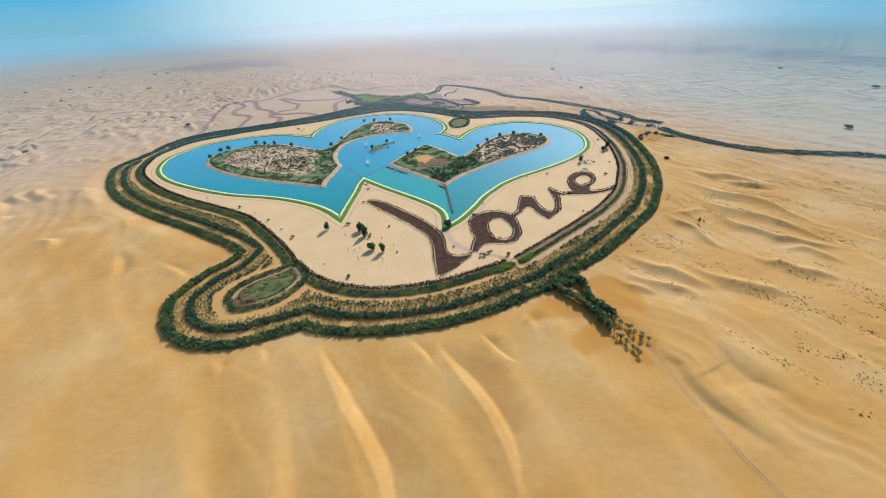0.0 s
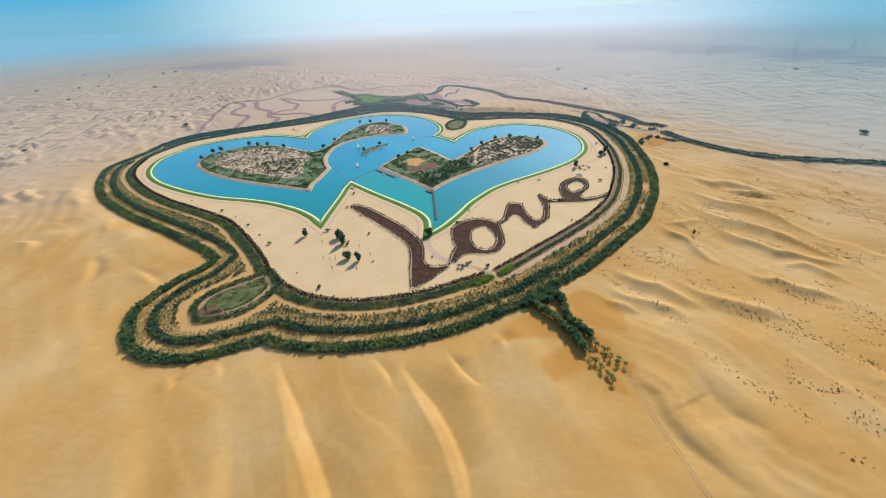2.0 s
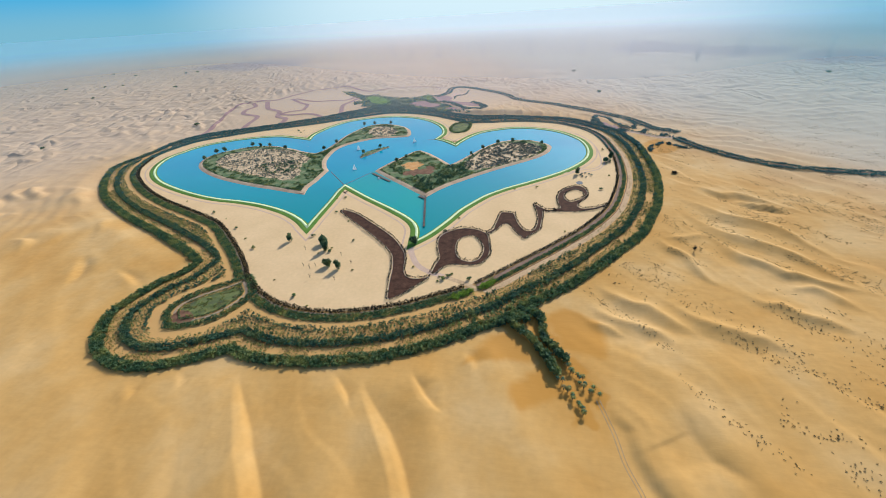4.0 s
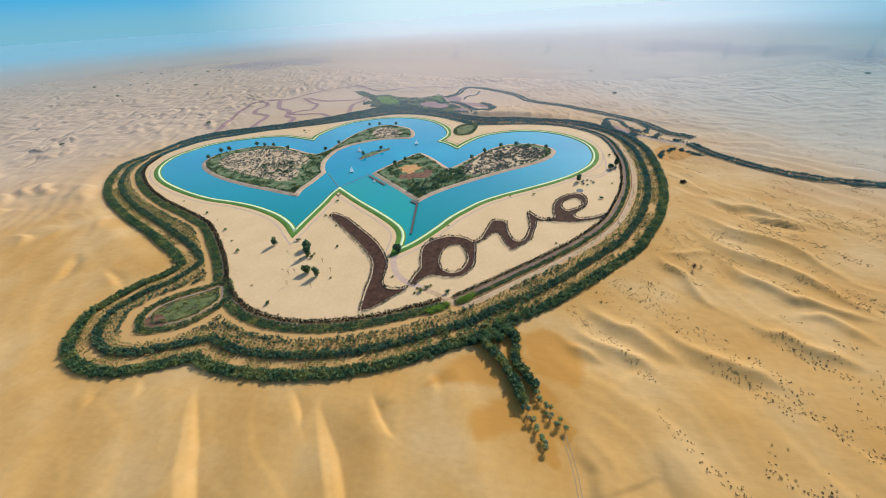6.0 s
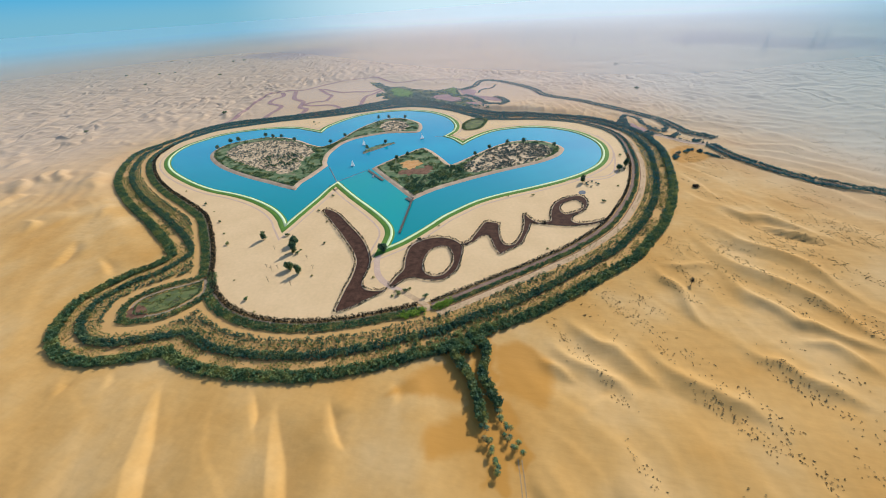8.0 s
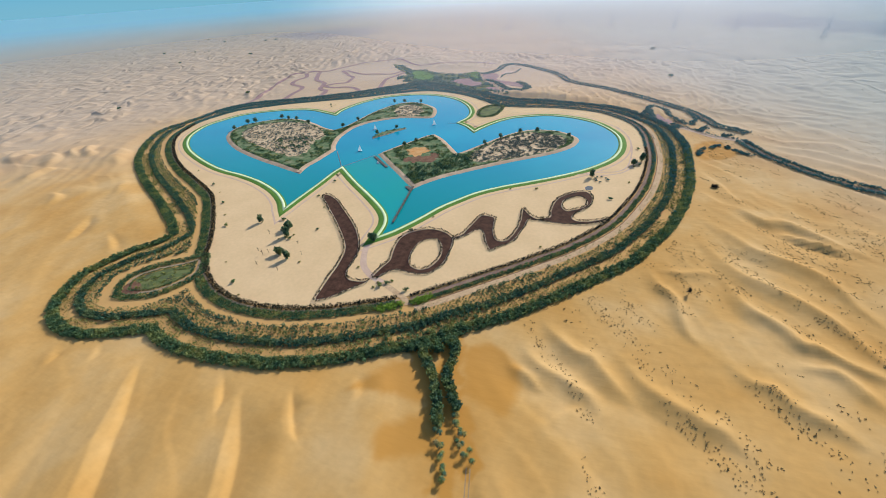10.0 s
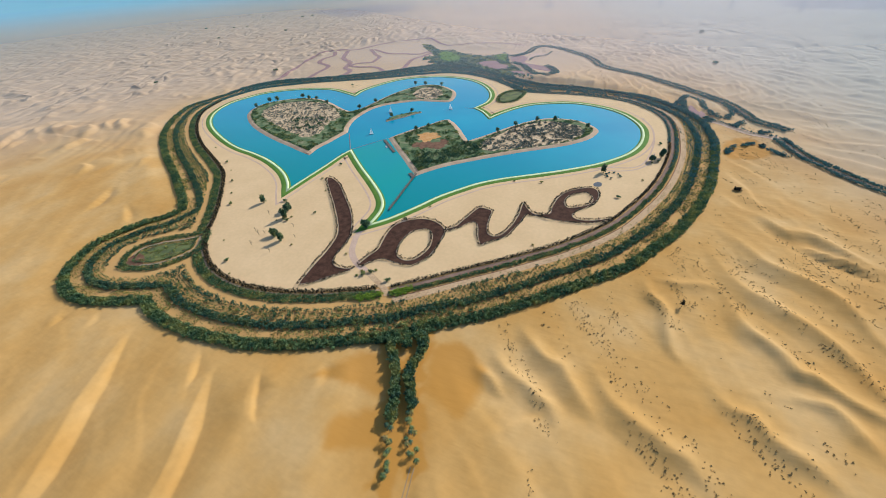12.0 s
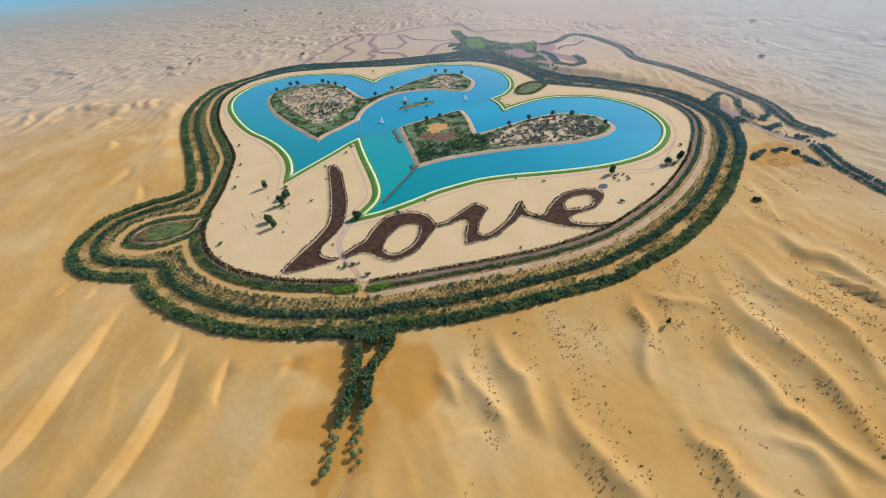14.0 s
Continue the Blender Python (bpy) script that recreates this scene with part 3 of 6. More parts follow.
DUNE2 = [(10, 181), (17, 169), (26, 154), (34, 140), (40, 125), (44, 111), (46, 97)]
DUNE3 = [(36, 195), (41, 183), (48, 175), (57, 171)]
CREST_A = [(169, 284), (172, 279), (181, 270), (189, 264), (197, 262), (203, 254), (210, 246), (217, 240), (222, 232)]
CREST_B = [(160, 258), (163, 254), (171, 248), (181, 244), (188, 240), (196, 236), (201, 226)]
CREST_C = [(152, 247), (155, 244), (163, 241), (168, 236), (173, 233)]
CREST_D = [(216, 262), (222, 253), (229, 247), (236, 243), (243, 240), (249, 236), (256, 234), (260, 230), (266, 222)]
CREST_E = [(235, 354), (238, 349), (242, 338), (247, 333), (251, 325), (251, 312), (253, 296), (258, 287)]
CREST_F = [(247, 355), (259, 355), (274, 360), (285, 360)]
CREST_G = [(285, 358), (288, 351), (291, 337), (296, 326), (303, 320), (309, 312), (313, 303), (319, 303), (325, 298), (332, 293), (339, 290), (352, 284)]
CREST_H = [(283, 394), (287, 386), (293, 372), (300, 362), (309, 356), (318, 349), (327, 341), (335, 331), (341, 320), (346, 307), (352, 294)]
CREST_I = [(294, 432), (299, 423), (308, 410), (314, 398), (324, 391), (337, 384), (348, 374), (354, 360), (357, 345), (364, 328)]
CREST_J = [(318, 466), (326, 457), (337, 443), (353, 443), (365, 429), (375, 416), (392, 402)]
CREST_K = [(340, 424), (346, 423), (354, 419), (366, 413), (380, 400)]
CREST_L = [(272, 274), (278, 268), (287, 266), (293, 258), (300, 254), (306, 251), (316, 242)]
CREST_N = [(307, 285), (317, 287), (324, 285), (330, 275), (336, 262)]
CREST_O = [(143, 205), (146, 199), (152, 187), (158, 179), (164, 169), (164, 157), (168, 140), (176, 118)]
CREST_P = [(186, 186), (195, 175), (197, 168), (199, 161), (204, 146)]
LANE_A = [(97.9, 241.2), (103.8, 233.0), (110.4, 225.8), (116.6, 213.5), (121.6, 202.1), (126.6, 192.0), (131.2, 182.7), (133.5, 174.5)]
LANE_B = [(114.1, 253.0), (118.5, 246.9), (118.8, 236.2), (119.6, 224.5), (125.8, 214.6), (131.9, 204.1), (137.4, 194.6), (141.6, 186.8)]
ORANGE_SLOPE = [(88, 236), (110, 230), (117, 214), (116, 204), (99, 205), (74, 203), (64, 200), (70, 216)]
WET2 = [(90, 189), (110, 206), (125, 198), (130, 185), (112, 176), (98, 171)]
WET3 = [(120, 250), (138, 261), (159, 250), (164, 234), (162, 220), (156, 209), (144, 211), (130, 217), (122, 236)]
PALE_W = [(-327, 567), (-336, 595), (-323, 615), (-292, 631), (-251, 628), (-208, 606), (-182, 579), (-186, 553), (-174, 522), (-179, 499), (-208, 506), (-253, 522), (-296, 541)]
PALE_N = [(-120, 705), (-126, 736), (-112, 751), (-88, 741), (-71, 713), (-75, 691), (-103, 685)]
PALE_E = [(54, 537), (63, 564), (75, 590), (95, 617), (119, 634), (149, 629), (166, 616), (166, 595), (149, 572), (128, 554), (101, 537), (72, 523)]
ORANGE = [(-26, 533), (-31, 548), (-24, 557), (-13, 557), (-4, 547), (-5, 535), (-14, 528)]
BROWN = [(-25, 511), (-19, 526), (1, 533), (8, 543), (16, 532), (14, 517), (-5, 508)]
WOOD_E = [(-8, 476), (-9, 496), (16, 506), (30, 537), (49, 544), (68, 534), (57, 511), (34, 486), (18, 463), (10, 458)]
EAST_MORE = [(440, 521), (486, 501), (538, 488), (575, 474), (640, 452), (760, 410)]
MOUND = [(312, 572), (345, 578), (362, 600), (350, 636), (328, 636), (310, 610)]
# broad patches of darker ground far out
DARK_FAR = [(-970, 1852, 260, 200), (770, 1805, 170, 200), (1001, 1593, 180, 160), (1145, 1375, 170, 160), (1240, 1167, 150, 130)]   # centre and half-widths


# ---------------------------------------------------------------- tools
def spline(pts, step=3.0, closed=False):
    """A smooth line through the points, as an array."""
    p = [np.array(q, float) for q in pts]
    if closed:
        p = [p[-1]] + p + [p[0], p[1]]
    else:
        p = [2 * p[0] - p[1]] + p + [2 * p[-1] - p[-2]]
    out = []
    for a, b, c, d in zip(p, p[1:], p[2:], p[3:]):
        k = max(2, int(np.linalg.norm(c - b) / step))
        for i in range(k):
            t = i / k
            out.append(0.5 * (2 * b + (c - a) * t + (2 * a - 5 * b + 4 * c - d) * t * t + (3 * b - a - 3 * c + d) * t ** 3))
    if not closed:
        out.append(p[-2])
    return np.array(out)


def chain(*parts, step=3.0):
    """Smooth stretches that meet in sharp corners."""
    return np.concatenate([spline(p, step)[:-1] for p in parts])


def even(line, gap, closed=True):
    """Points at even gaps along a line."""
    q = np.vstack([line, line[:1]]) if closed else line
    s = np.r_[0, np.cumsum(np.linalg.norm(np.diff(q, axis=0), axis=1))]
    w = np.linspace(0, s[-1], max(2, int(s[-1] / gap)), endpoint=not closed)
    return np.stack([np.interp(w, s, q[:, i]) for i in (0, 1)], 1)


def normals(line, closed=True):
    """Left-hand normals with mitres."""
    if closed:
        a, b = line - np.roll(line, 1, 0), np.roll(line, -1, 0) - line
    else:
        e = np.diff(line, axis=0)
        a, b = np.vstack([e[:1], e]), np.vstack([e, e[-1:]])
    a = a / (np.linalg.norm(a, axis=1, keepdims=True) + 1e-9)
    b = b / (np.linalg.norm(b, axis=1, keepdims=True) + 1e-9)
    na, nb = np.stack([-a[:, 1], a[:, 0]], 1), np.stack([-b[:, 1], b[:, 0]], 1)
    m = na + nb
    m /= np.linalg.norm(m, axis=1, keepdims=True) + 1e-9
    return m / np.clip((m * na).sum(1, keepdims=True), 0.42, 1)


def side(line, off, closed=True):
    return line + normals(line, closed) * off


def inside(pts, poly):
    """Which points lie in the polygon."""
    x, y = pts[:, 0], pts[:, 1]
    r = np.zeros(len(pts), bool)
    q = np.roll(poly, -1, 0)
    for (ax, ay), (bx, by) in zip(poly, q):
        if ay != by:
            hit = (ay > y) != (by > y)
            r ^= hit & (x < (bx - ax) * (y - ay) / (by - ay) + ax)
    return r


def away(pts, line, closed=True):
    """Distance from each point to a line."""
    q = np.vstack([line, line[:1]]) if closed else line
    best = np.full(len(pts), 1e9)
    for a, b in zip(q[:-1], q[1:]):
        d = b - a
        t = np.clip(((pts - a) @ d) / (d @ d + 1e-9), 0, 1)
        best = np.minimum(best, np.hypot(pts[:, 0] - a[0] - t * d[0], pts[:, 1] - a[1] - t * d[1]))
    return best


def mesh_object(name, verts, faces, mat, parent=None, label="", smooth=False):
    me = bpy.data.meshes.new(name)
    me.from_pydata([tuple(map(float, v)) for v in verts], [], [tuple(map(int, f)) for f in faces])
    me.materials.append(mat)
    if smooth:
        me.polygons.foreach_set("use_smooth", [True] * len(me.polygons))
    me.update()
    ob = new(name, me)
    ob.parent = parent
    if label:
        ob["label"] = label
    return ob


def part(name, bm, mat, parent=None, label="", smooth=False):
    me = bpy.data.meshes.new(name)
    bm.to_mesh(me)
    bm.free()
    me.materials.append(mat)
    if smooth:
        me.polygons.foreach_set("use_smooth", [True] * len(me.polygons))
    ob = new(name, me)
    ob.parent = parent
    if label:
        ob["label"] = label
    return ob


def thing(name, x, y, z=0.0, rz=0.0, **tags):
    ob = new(name)
    ob.matrix_basis = pose(x, y, z, 0, 0, rz)
    ob.empty_display_size = 0.5
    return tagged(ob, **tags)


def sheet(name, outline, z, mat, holes=(), thick=0.3, parent=None, label=""):
    """A flat slab with its outline, holes and edges."""
    from mathutils.geometry import tessellate_polygon
    loops = [np.asarray(outline)] + [np.asarray(h) for h in holes]
    tris = tessellate_polygon([[Vector((*p, 0)) for p in lp] for lp in loops])
    flat = np.vstack(loops)
    n = len(flat)
    verts = [(*p, z) for p in flat] + [(*p, z - thick) for p in flat]
    faces = []
    for a, b, c in tris:
        u, v = flat[b] - flat[a], flat[c] - flat[a]
        faces.append((a, b, c) if u[0] * v[1] - u[1] * v[0] > 0 else (a, c, b))
    k = 0
    for lp in loops:
        m = len(lp)
        for i in range(m):
            a, b = k + i, k + (i + 1) % m
            faces.append((a, b, b + n, a + n))
        k += m
    return mesh_object(name, verts, faces, mat, parent, label)


def ribbon(name, line, offs, zs, mat, closed=True, parent=None, label=""):
    """A strip along a line through the given offsets (to its left) and heights."""
    rows = [np.column_stack([side(line, o, closed), np.full(len(line), z)]) for o, z in zip(offs, zs)]
    n, k = len(line), len(offs)
    verts = np.vstack(rows)
    faces = []
    for r in range(k - 1):
        for i in range(n if closed else n - 1):
            j = (i + 1) % n
            faces.append((r * n + i, r * n + j, (r + 1) * n + j, (r + 1) * n + i))
    if offs[-1] <= offs[0]:
        faces = [f[::-1] for f in faces]
    return mesh_object(name, verts, faces, mat, parent, label, smooth=True)


rng = np.random.default_rng(7)


def leaf_cloud(base, radius, height, cards, size=0.42, skirt=0.25):
    """Crowns as clouds of small tilted leaf sprays: vertices and quads. base n x 3, radius n, height n."""
    n = len(base)
    d = rng.normal(size=(n, cards, 3))
    d /= np.linalg.norm(d, axis=2, keepdims=True)
    r = rng.random((n, cards, 1)) ** 0.45
    lump = 1 + 0.28 * np.sin(3 * np.arctan2(d[..., 1], d[..., 0]) + rng.random((n, 1)) * 6.3)[..., None] * rng.random((n, 1, 1))
    c = d * r * lump
    half = (height * (1 - skirt) / 2)[:, None]
    centre = np.stack([base[:, :1] + c[..., 0] * radius[:, None], base[:, 1:2] + c[..., 1] * radius[:, None],
                       base[:, 2:] + (height * (1 + skirt) / 2)[:, None] + c[..., 2] * half], 2)
    u = rng.normal(size=(n, cards, 3))
    u[..., 2] *= 0.6
    u /= np.linalg.norm(u, axis=2, keepdims=True)
    v = np.cross(u, d + 0.6 * rng.normal(size=d.shape))
    v /= np.linalg.norm(v, axis=2, keepdims=True) + 1e-9
    s = (radius[:, None, None] * size) * (0.6 + 0.8 * rng.random((n, cards, 1)))
    u, v = u * s, v * s * 0.8
    quads = np.stack([centre - u - 0.3 * v, centre - 0.2 * u + v, centre + u + 0.2 * v, centre + 0.1 * u - v], 2)
    return quads.reshape(-1, 3)


def quads_object(name, verts, mat, parent=None, label=""):
    me = bpy.data.meshes.new(name)
    n = len(verts)
    me.vertices.add(n)
    me.vertices.foreach_set("co", np.asarray(verts, np.float32).ravel())
    me.loops.add(n)
    me.loops.foreach_set("vertex_index", np.arange(n, dtype=np.int32))
    me.polygons.add(n // 4)
    me.polygons.foreach_set("loop_start", np.arange(0, n, 4, dtype=np.int32))
    me.materials.append(mat)
    me.update(calc_edges=True)
    me.validate()
    ob = new(name, me)
    ob.parent = parent
    if label:
        ob["label"] = label
    return ob


def lattice(x, y, seed):
    """Smooth noise from -1 to 1 on numpy arrays."""
    xi, yi = np.floor(x).astype(np.int64), np.floor(y).astype(np.int64)
    fx, fy = x - xi, y - yi
    fx, fy = fx * fx * fx * (fx * (fx * 6 - 15) + 10), fy * fy * fy * (fy * (fy * 6 - 15) + 10)

    def h(a, b):
        k = (a * 374761393 + b * 668265263 + seed * 982451653) & 0x7FFFFFFF
        k = ((k ^ (k >> 13)) * 1274126177) & 0x7FFFFFFF
        return ((k ^ (k >> 16)) & 0xFFFF) / 32767.5 - 1
    return (h(xi, yi) * (1 - fx) + h(xi + 1, yi) * fx) * (1 - fy) + (h(xi, yi + 1) * (1 - fx) + h(xi + 1, yi + 1) * fx) * fy


def ease(v, a, b):
    t = np.clip((v - a) / (b - a), 0, 1)
    return t * t * (3 - 2 * t)


shore = chain(SHORE_W, SHORE_N, SHORE_X, SHORE_E, SHORE_S, SHORE_C)
inner = np.vstack([spline(INNER_W)[:-1], spline(INNER_E)])
outer = chain(OUTER_S, OUTER_L, OUTER_W, OUTER_E)
isle_w = chain(ISLE_W1, ISLE_W2, ISLE_W3)
isle_e = chain(ISLE_E1, ISLE_E2, ISLE_E3, ISLE_E4)
islet = spline(ISLET, closed=True)
loop = spline(LOOP, closed=True)

# ---------------------------------------------------------------- ground: one sheet of dunes to the horizon
NX, NY = math.cos(radians(35)), math.sin(radians(35))      # the way the slip faces look
RIDGES = [  # crest line, height, length of the gentle side, of the steep side, which side is steep (1: north-east, -1: south-west)
    (DUNE1, 2.2, 34, 8.5, 1), (DUNE2, 2.1, 30, 8.0, 1), (DUNE3, 1.3, 12, 5, 1),
    ([(-16, 196), (-12, 191), (-2, 179), (4, 172)], 1.4, 12, 4, 1), ([(-95, 192), (-79, 174), (-62, 150), (-50, 131)], 1.2, 40, 26, 1),
    ([(-141, 184), (-137, 178), (-131, 169)], 1.8, 9, 4, 1), ([(-118, 194), (-112, 188), (-104, 178)], 1.6, 10, 4, 1), ([(66, 214), (70, 207), (74, 199)], 1.2, 8, 5, 1),
    ([(-304, 313), (-287, 287), (-276, 271)], 2.0, 14, 5, 1), ([(-244, 292), (-213, 271), (-202, 258)], 1.8, 12, 4, 1),
    (CREST_A, 1.9, 9, 11, -1), (CREST_B, 1.7, 8, 11, -1), (CREST_C, 1.3, 5, 8, -1), (CREST_D, 2.0, 10, 13, -1), (CREST_E, 1.7, 8, 11, -1), (CREST_F, 1.2, 7, 10, -1), (CREST_G, 2.6, 10, 12, -1),
    (CREST_H, 2.2, 10, 15, -1), (CREST_I, 2.2, 10, 15, -1), (CREST_J, 2.5, 10, 11, -1), (CREST_K, 2.8, 8, 6, -1), (CREST_L, 1.8, 9, 12, -1), (CREST_N, 1.5, 9, 13, -1), (CREST_O, 2.0, 12, 13, -1), (CREST_P, 1.6, 11, 13, -1),
]


def grow(start, step, end, rate=1.045):
    out, s = [], step
    while start < end:
        s *= rate
        start += s
        out.append(start)
    return out


gx = np.r_[np.arange(-560, -130, 3.6), np.arange(-130, -85, 2.0), np.arange(-85, 62, 0.95), np.arange(62, 150, 2.0), np.arange(150, 370, 1.9), np.arange(370, 430, 2.4)]
gx = np.array([-v for v in grow(560, 3.2, 40000, 1.028)][::-1] + list(gx) + grow(gx[-1], 3.2, 40000, 1.035))
gy = np.r_[np.arange(20, 85, 2.2), np.arange(85, 195, 0.95), np.arange(195, 400, 1.9), np.arange(400, 1150, 3.8)]
gy = np.array([-v for v in grow(-20, 2.2, 40000, 1.15)][::-1] + list(gy) + grow(gy[-1], 3.2, 40000, 1.035))
PX, PY = np.meshgrid(gx, gy)
flat = np.column_stack([PX.ravel(), PY.ravel()])


def dune_height(p):
    x, y = p[:, 0], p[:, 1]
    east = ease(x + 0.3 * (y - 300), 60, 260)
    plain = ease(np.hypot((x - 265) / 125, (y - 320) / 130), 0.75, 1.15)      # the traced crests stand alone here
    east = east * (0.3 + 0.7 * plain)
    north = ease(y, 500, 800)
    west = ease(-x, 150, 420)
    wx = lattice(x / 60, y / 60, 3) * 0.55 + lattice(x / 23, y / 23, 4) * 0.12
    ph = (x * NX + y * NY) / 27 + wx * 1.3 + lattice(x / 170, y / 170, 8) * 1.2
    u = ph - np.floor(ph)
    saw = np.where(u < 0.82, (u / 0.82) ** 1.15, (1 - u) / 0.18)
    mod = np.clip(0.55 + 0.8 * lattice(x / 75, y / 75, 5), 0.05, 1.3)
    h = saw * mod * (0.3 + 1.5 * east + 1.2 * north + 0.6 * west * ease(y - 0.5 * x, 400, 700))
    # short crescent dunes to the west and north
    q = np.abs(lattice(x / 19 + 0.5 * lattice(x / 45, y / 45, 21), y / 27, 11))
    h += (1 - q) ** 4 * (0.9 * west * ease(y - 0.5 * x, 480, 720) + 1.5 * north + 0.3 * east)
    # wide crescents with steep lit slip faces to the west
    px = (x * NX + y * NY) / 34 + lattice(x / 52, y / 52, 41) * 0.75 + lattice(x / 21, y / 21, 42) * 0.13
    ux = px - np.floor(px)
    cres = np.where(ux < 0.8, (ux / 0.8) ** 1.3, (1 - ux) / 0.2)
    h += cres * np.clip(lattice(x / 38, y / 38, 43) * 1.7 + 0.25, 0, 1.2) * 4.2 * west * ease(y - 0.35 * x, 330, 560)
    # broad smooth swells in the foreground, along the slip faces
    south = (1 - ease(y, 190, 300)) * (1 - east)
    p3 = (x * 0.85 + y * 0.5) / 48 + lattice(x / 120, y / 120, 18) * 0.5
    u3 = p3 - np.floor(p3)
    s3 = np.where(u3 < 0.7, u3 / 0.7, (1 - u3) / 0.3)
    h += s3 * s3 * (3 - 2 * s3) * 1.5 * south * np.clip(0.7 + 0.6 * lattice(x / 90, y / 90, 19), 0.1, 1.3)
    h += lattice(x / 140, y / 140, 6) * 2.0 + lattice(x / 420, y / 420, 7) * 4.0
    # narrower ridges between the big ones to the east, and fine waves far out
    p2 = (x * 0.80 + y * 0.60) / 15.5 + lattice(x / 34, y / 34, 14) * 0.9 + lattice(x / 11, y / 11, 15) * 0.12
    u2 = p2 - np.floor(p2)
    s2 = np.where(u2 < 0.7, u2 / 0.7, (1 - u2) / 0.3)
    h += s2 ** 1.4 * np.clip(0.5 + lattice(x / 40, y / 40, 16), 0, 1.2) * (0.7 * east + 0.7 * north)
    for crest, top, up, down, steep in RIDGES:
        c = spline(crest, 0.7)
        near = (np.abs(x - c[:, 0].mean()) < 110) & (np.abs(y - c[:, 1].mean()) < 130)
        if not near.any():
            continue
        pn = p[near]
        d = np.hypot(pn[:, :1] - c[:, 0], pn[:, 1:] - c[:, 1])
        i = d.argmin(1)
        tang = np.gradient(c, axis=0)
        tang /= np.linalg.norm(tang, axis=1, keepdims=True)
        off = pn - c[i]
        across = -steep * (off[:, 0] * tang[i, 1] - off[:, 1] * tang[i, 0])      # above 0 on the steep side
        t = i / (len(c) - 1)
        env = np.minimum(1, 2.6 * t + 0.2) * np.minimum(1, 3.0 * (1 - t) + 0.1)
        along = np.abs(off[:, 0] * tang[i, 0] + off[:, 1] * tang[i, 1])
        foot = down * (0.25 + 0.75 * env)
        lee = np.where(across < foot, 1 - 1.75 * across / foot, -0.75 * np.clip(1 - (across - foot) / (2.6 * foot), 0, 1) ** 1.4)
        prof = np.where(across > 0, lee, np.clip(1 + across / up, 0, 1) ** 1.7)
        h[near] = h[near] * (1 - 0.6 * env * np.abs(prof)) + top * env * prof * np.clip(1 - along / 12, 0, 1)
    return h


site = (np.abs(flat[:, 0] - 100) < 900) & (np.abs(flat[:, 1] - 600) < 750)


def near_site(fn, *args, far=900.0):
    out = np.full(len(flat), far)
    out[site] = fn(flat[site], *args)
    return out


sd_outer = near_site(away, outer[::2])
in_outer = near_site(inside, outer, far=0.0) > 0.5
sd_outer[in_outer] *= -1
lane = np.vstack([spline(LANE_A, 6), spline(LANE_B, 6)])
lane_d = near_site(away, lane, False)
far_hedge = spline(FARHEDGE, 8)
near_far = np.minimum(near_site(away, far_hedge[::2], False), near_site(away, spline(EASTROAD, 8), False))
calm = ease(sd_outer, 1, 24) * (0.25 + 0.75 * ease(lane_d, 6, 26)) * (0.15 + 0.85 * ease(near_far, 6, 26))
roads_box = ease(np.hypot((flat[:, 0] + 330) / 190, (flat[:, 1] - 960) / 210), 0.75, 1.2)
park_box = ease(np.hypot((flat[:, 0] + 80) / 220, (flat[:, 1] - 950) / 130), 0.8, 1.15)
reach = 1 - 0.97 * ease(np.hypot(flat[:, 0], flat[:, 1] - 500), 2000, 5500)
Z = dune_height(flat) * calm * roads_box * park_box * reach
in_lake = near_site(inside, side(shore, -1.5), far=0.0) > 0.5
lake_d = away(flat[in_outer], shore[::2])
bed = np.zeros(len(flat))
bed[in_outer] = lake_d
Z = np.where(in_outer, -0.25, Z)
Z = np.where(in_lake, -0.25 - np.clip(bed * 0.3, 0, 3.0), Z)
nxg, nyg = len(gx), len(gy)
idx = np.arange(nxg * nyg).reshape(nyg, nxg)
quads = np.stack([idx[:-1, :-1], idx[:-1, 1:], idx[1:, 1:], idx[1:, :-1]], 2).reshape(-1, 4)
gm = bpy.data.meshes.new("ground")
gm.vertices.add(len(flat))
gm.vertices.foreach_set("co", np.column_stack([flat, Z]).astype(np.float32).ravel())
gm.loops.add(quads.size)
gm.loops.foreach_set("vertex_index", quads.astype(np.int32).ravel())
gm.polygons.add(len(quads))
gm.polygons.foreach_set("loop_start", np.arange(0, quads.size, 4, dtype=np.int32))
gm.update(calc_edges=True)
gm.polygons.foreach_set("use_smooth", [True] * len(quads))
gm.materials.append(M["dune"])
damp = np.zeros(len(flat))
# the first outline and MOUND only turn the sand deeper orange
for w in (ORANGE_SLOPE, WET2, WET3, MOUND):
    wp = spline(w, closed=True)
    dd = near_site(away, wp)
    dd[near_site(inside, wp, far=0.0) > 0.5] *= -1
    damp = np.maximum(damp, 0.85 * (1 - ease(dd, -14, 8)))
damp = np.maximum(damp, (1 - ease(lane_d + 3 * lattice(flat[:, 0] / 6, flat[:, 1] / 6, 37), 3, 12)) * 0.8)
# only a darker tone inside the broad far ellipses
gravel = np.zeros(len(flat))
for gcx, gcy, grx, gry in DARK_FAR:
    gravel = np.maximum(gravel, 1 - ease(np.hypot((flat[:, 0] - gcx) / grx, (flat[:, 1] - gcy) / gry) + 0.3 * lattice(flat[:, 0] / 90, flat[:, 1] / 90, 35), 0.6, 1.25))
far_relief = ease(np.hypot(flat[:, 0] - 60, flat[:, 1] - 300), 620, 1000) * roads_box * park_box * calm
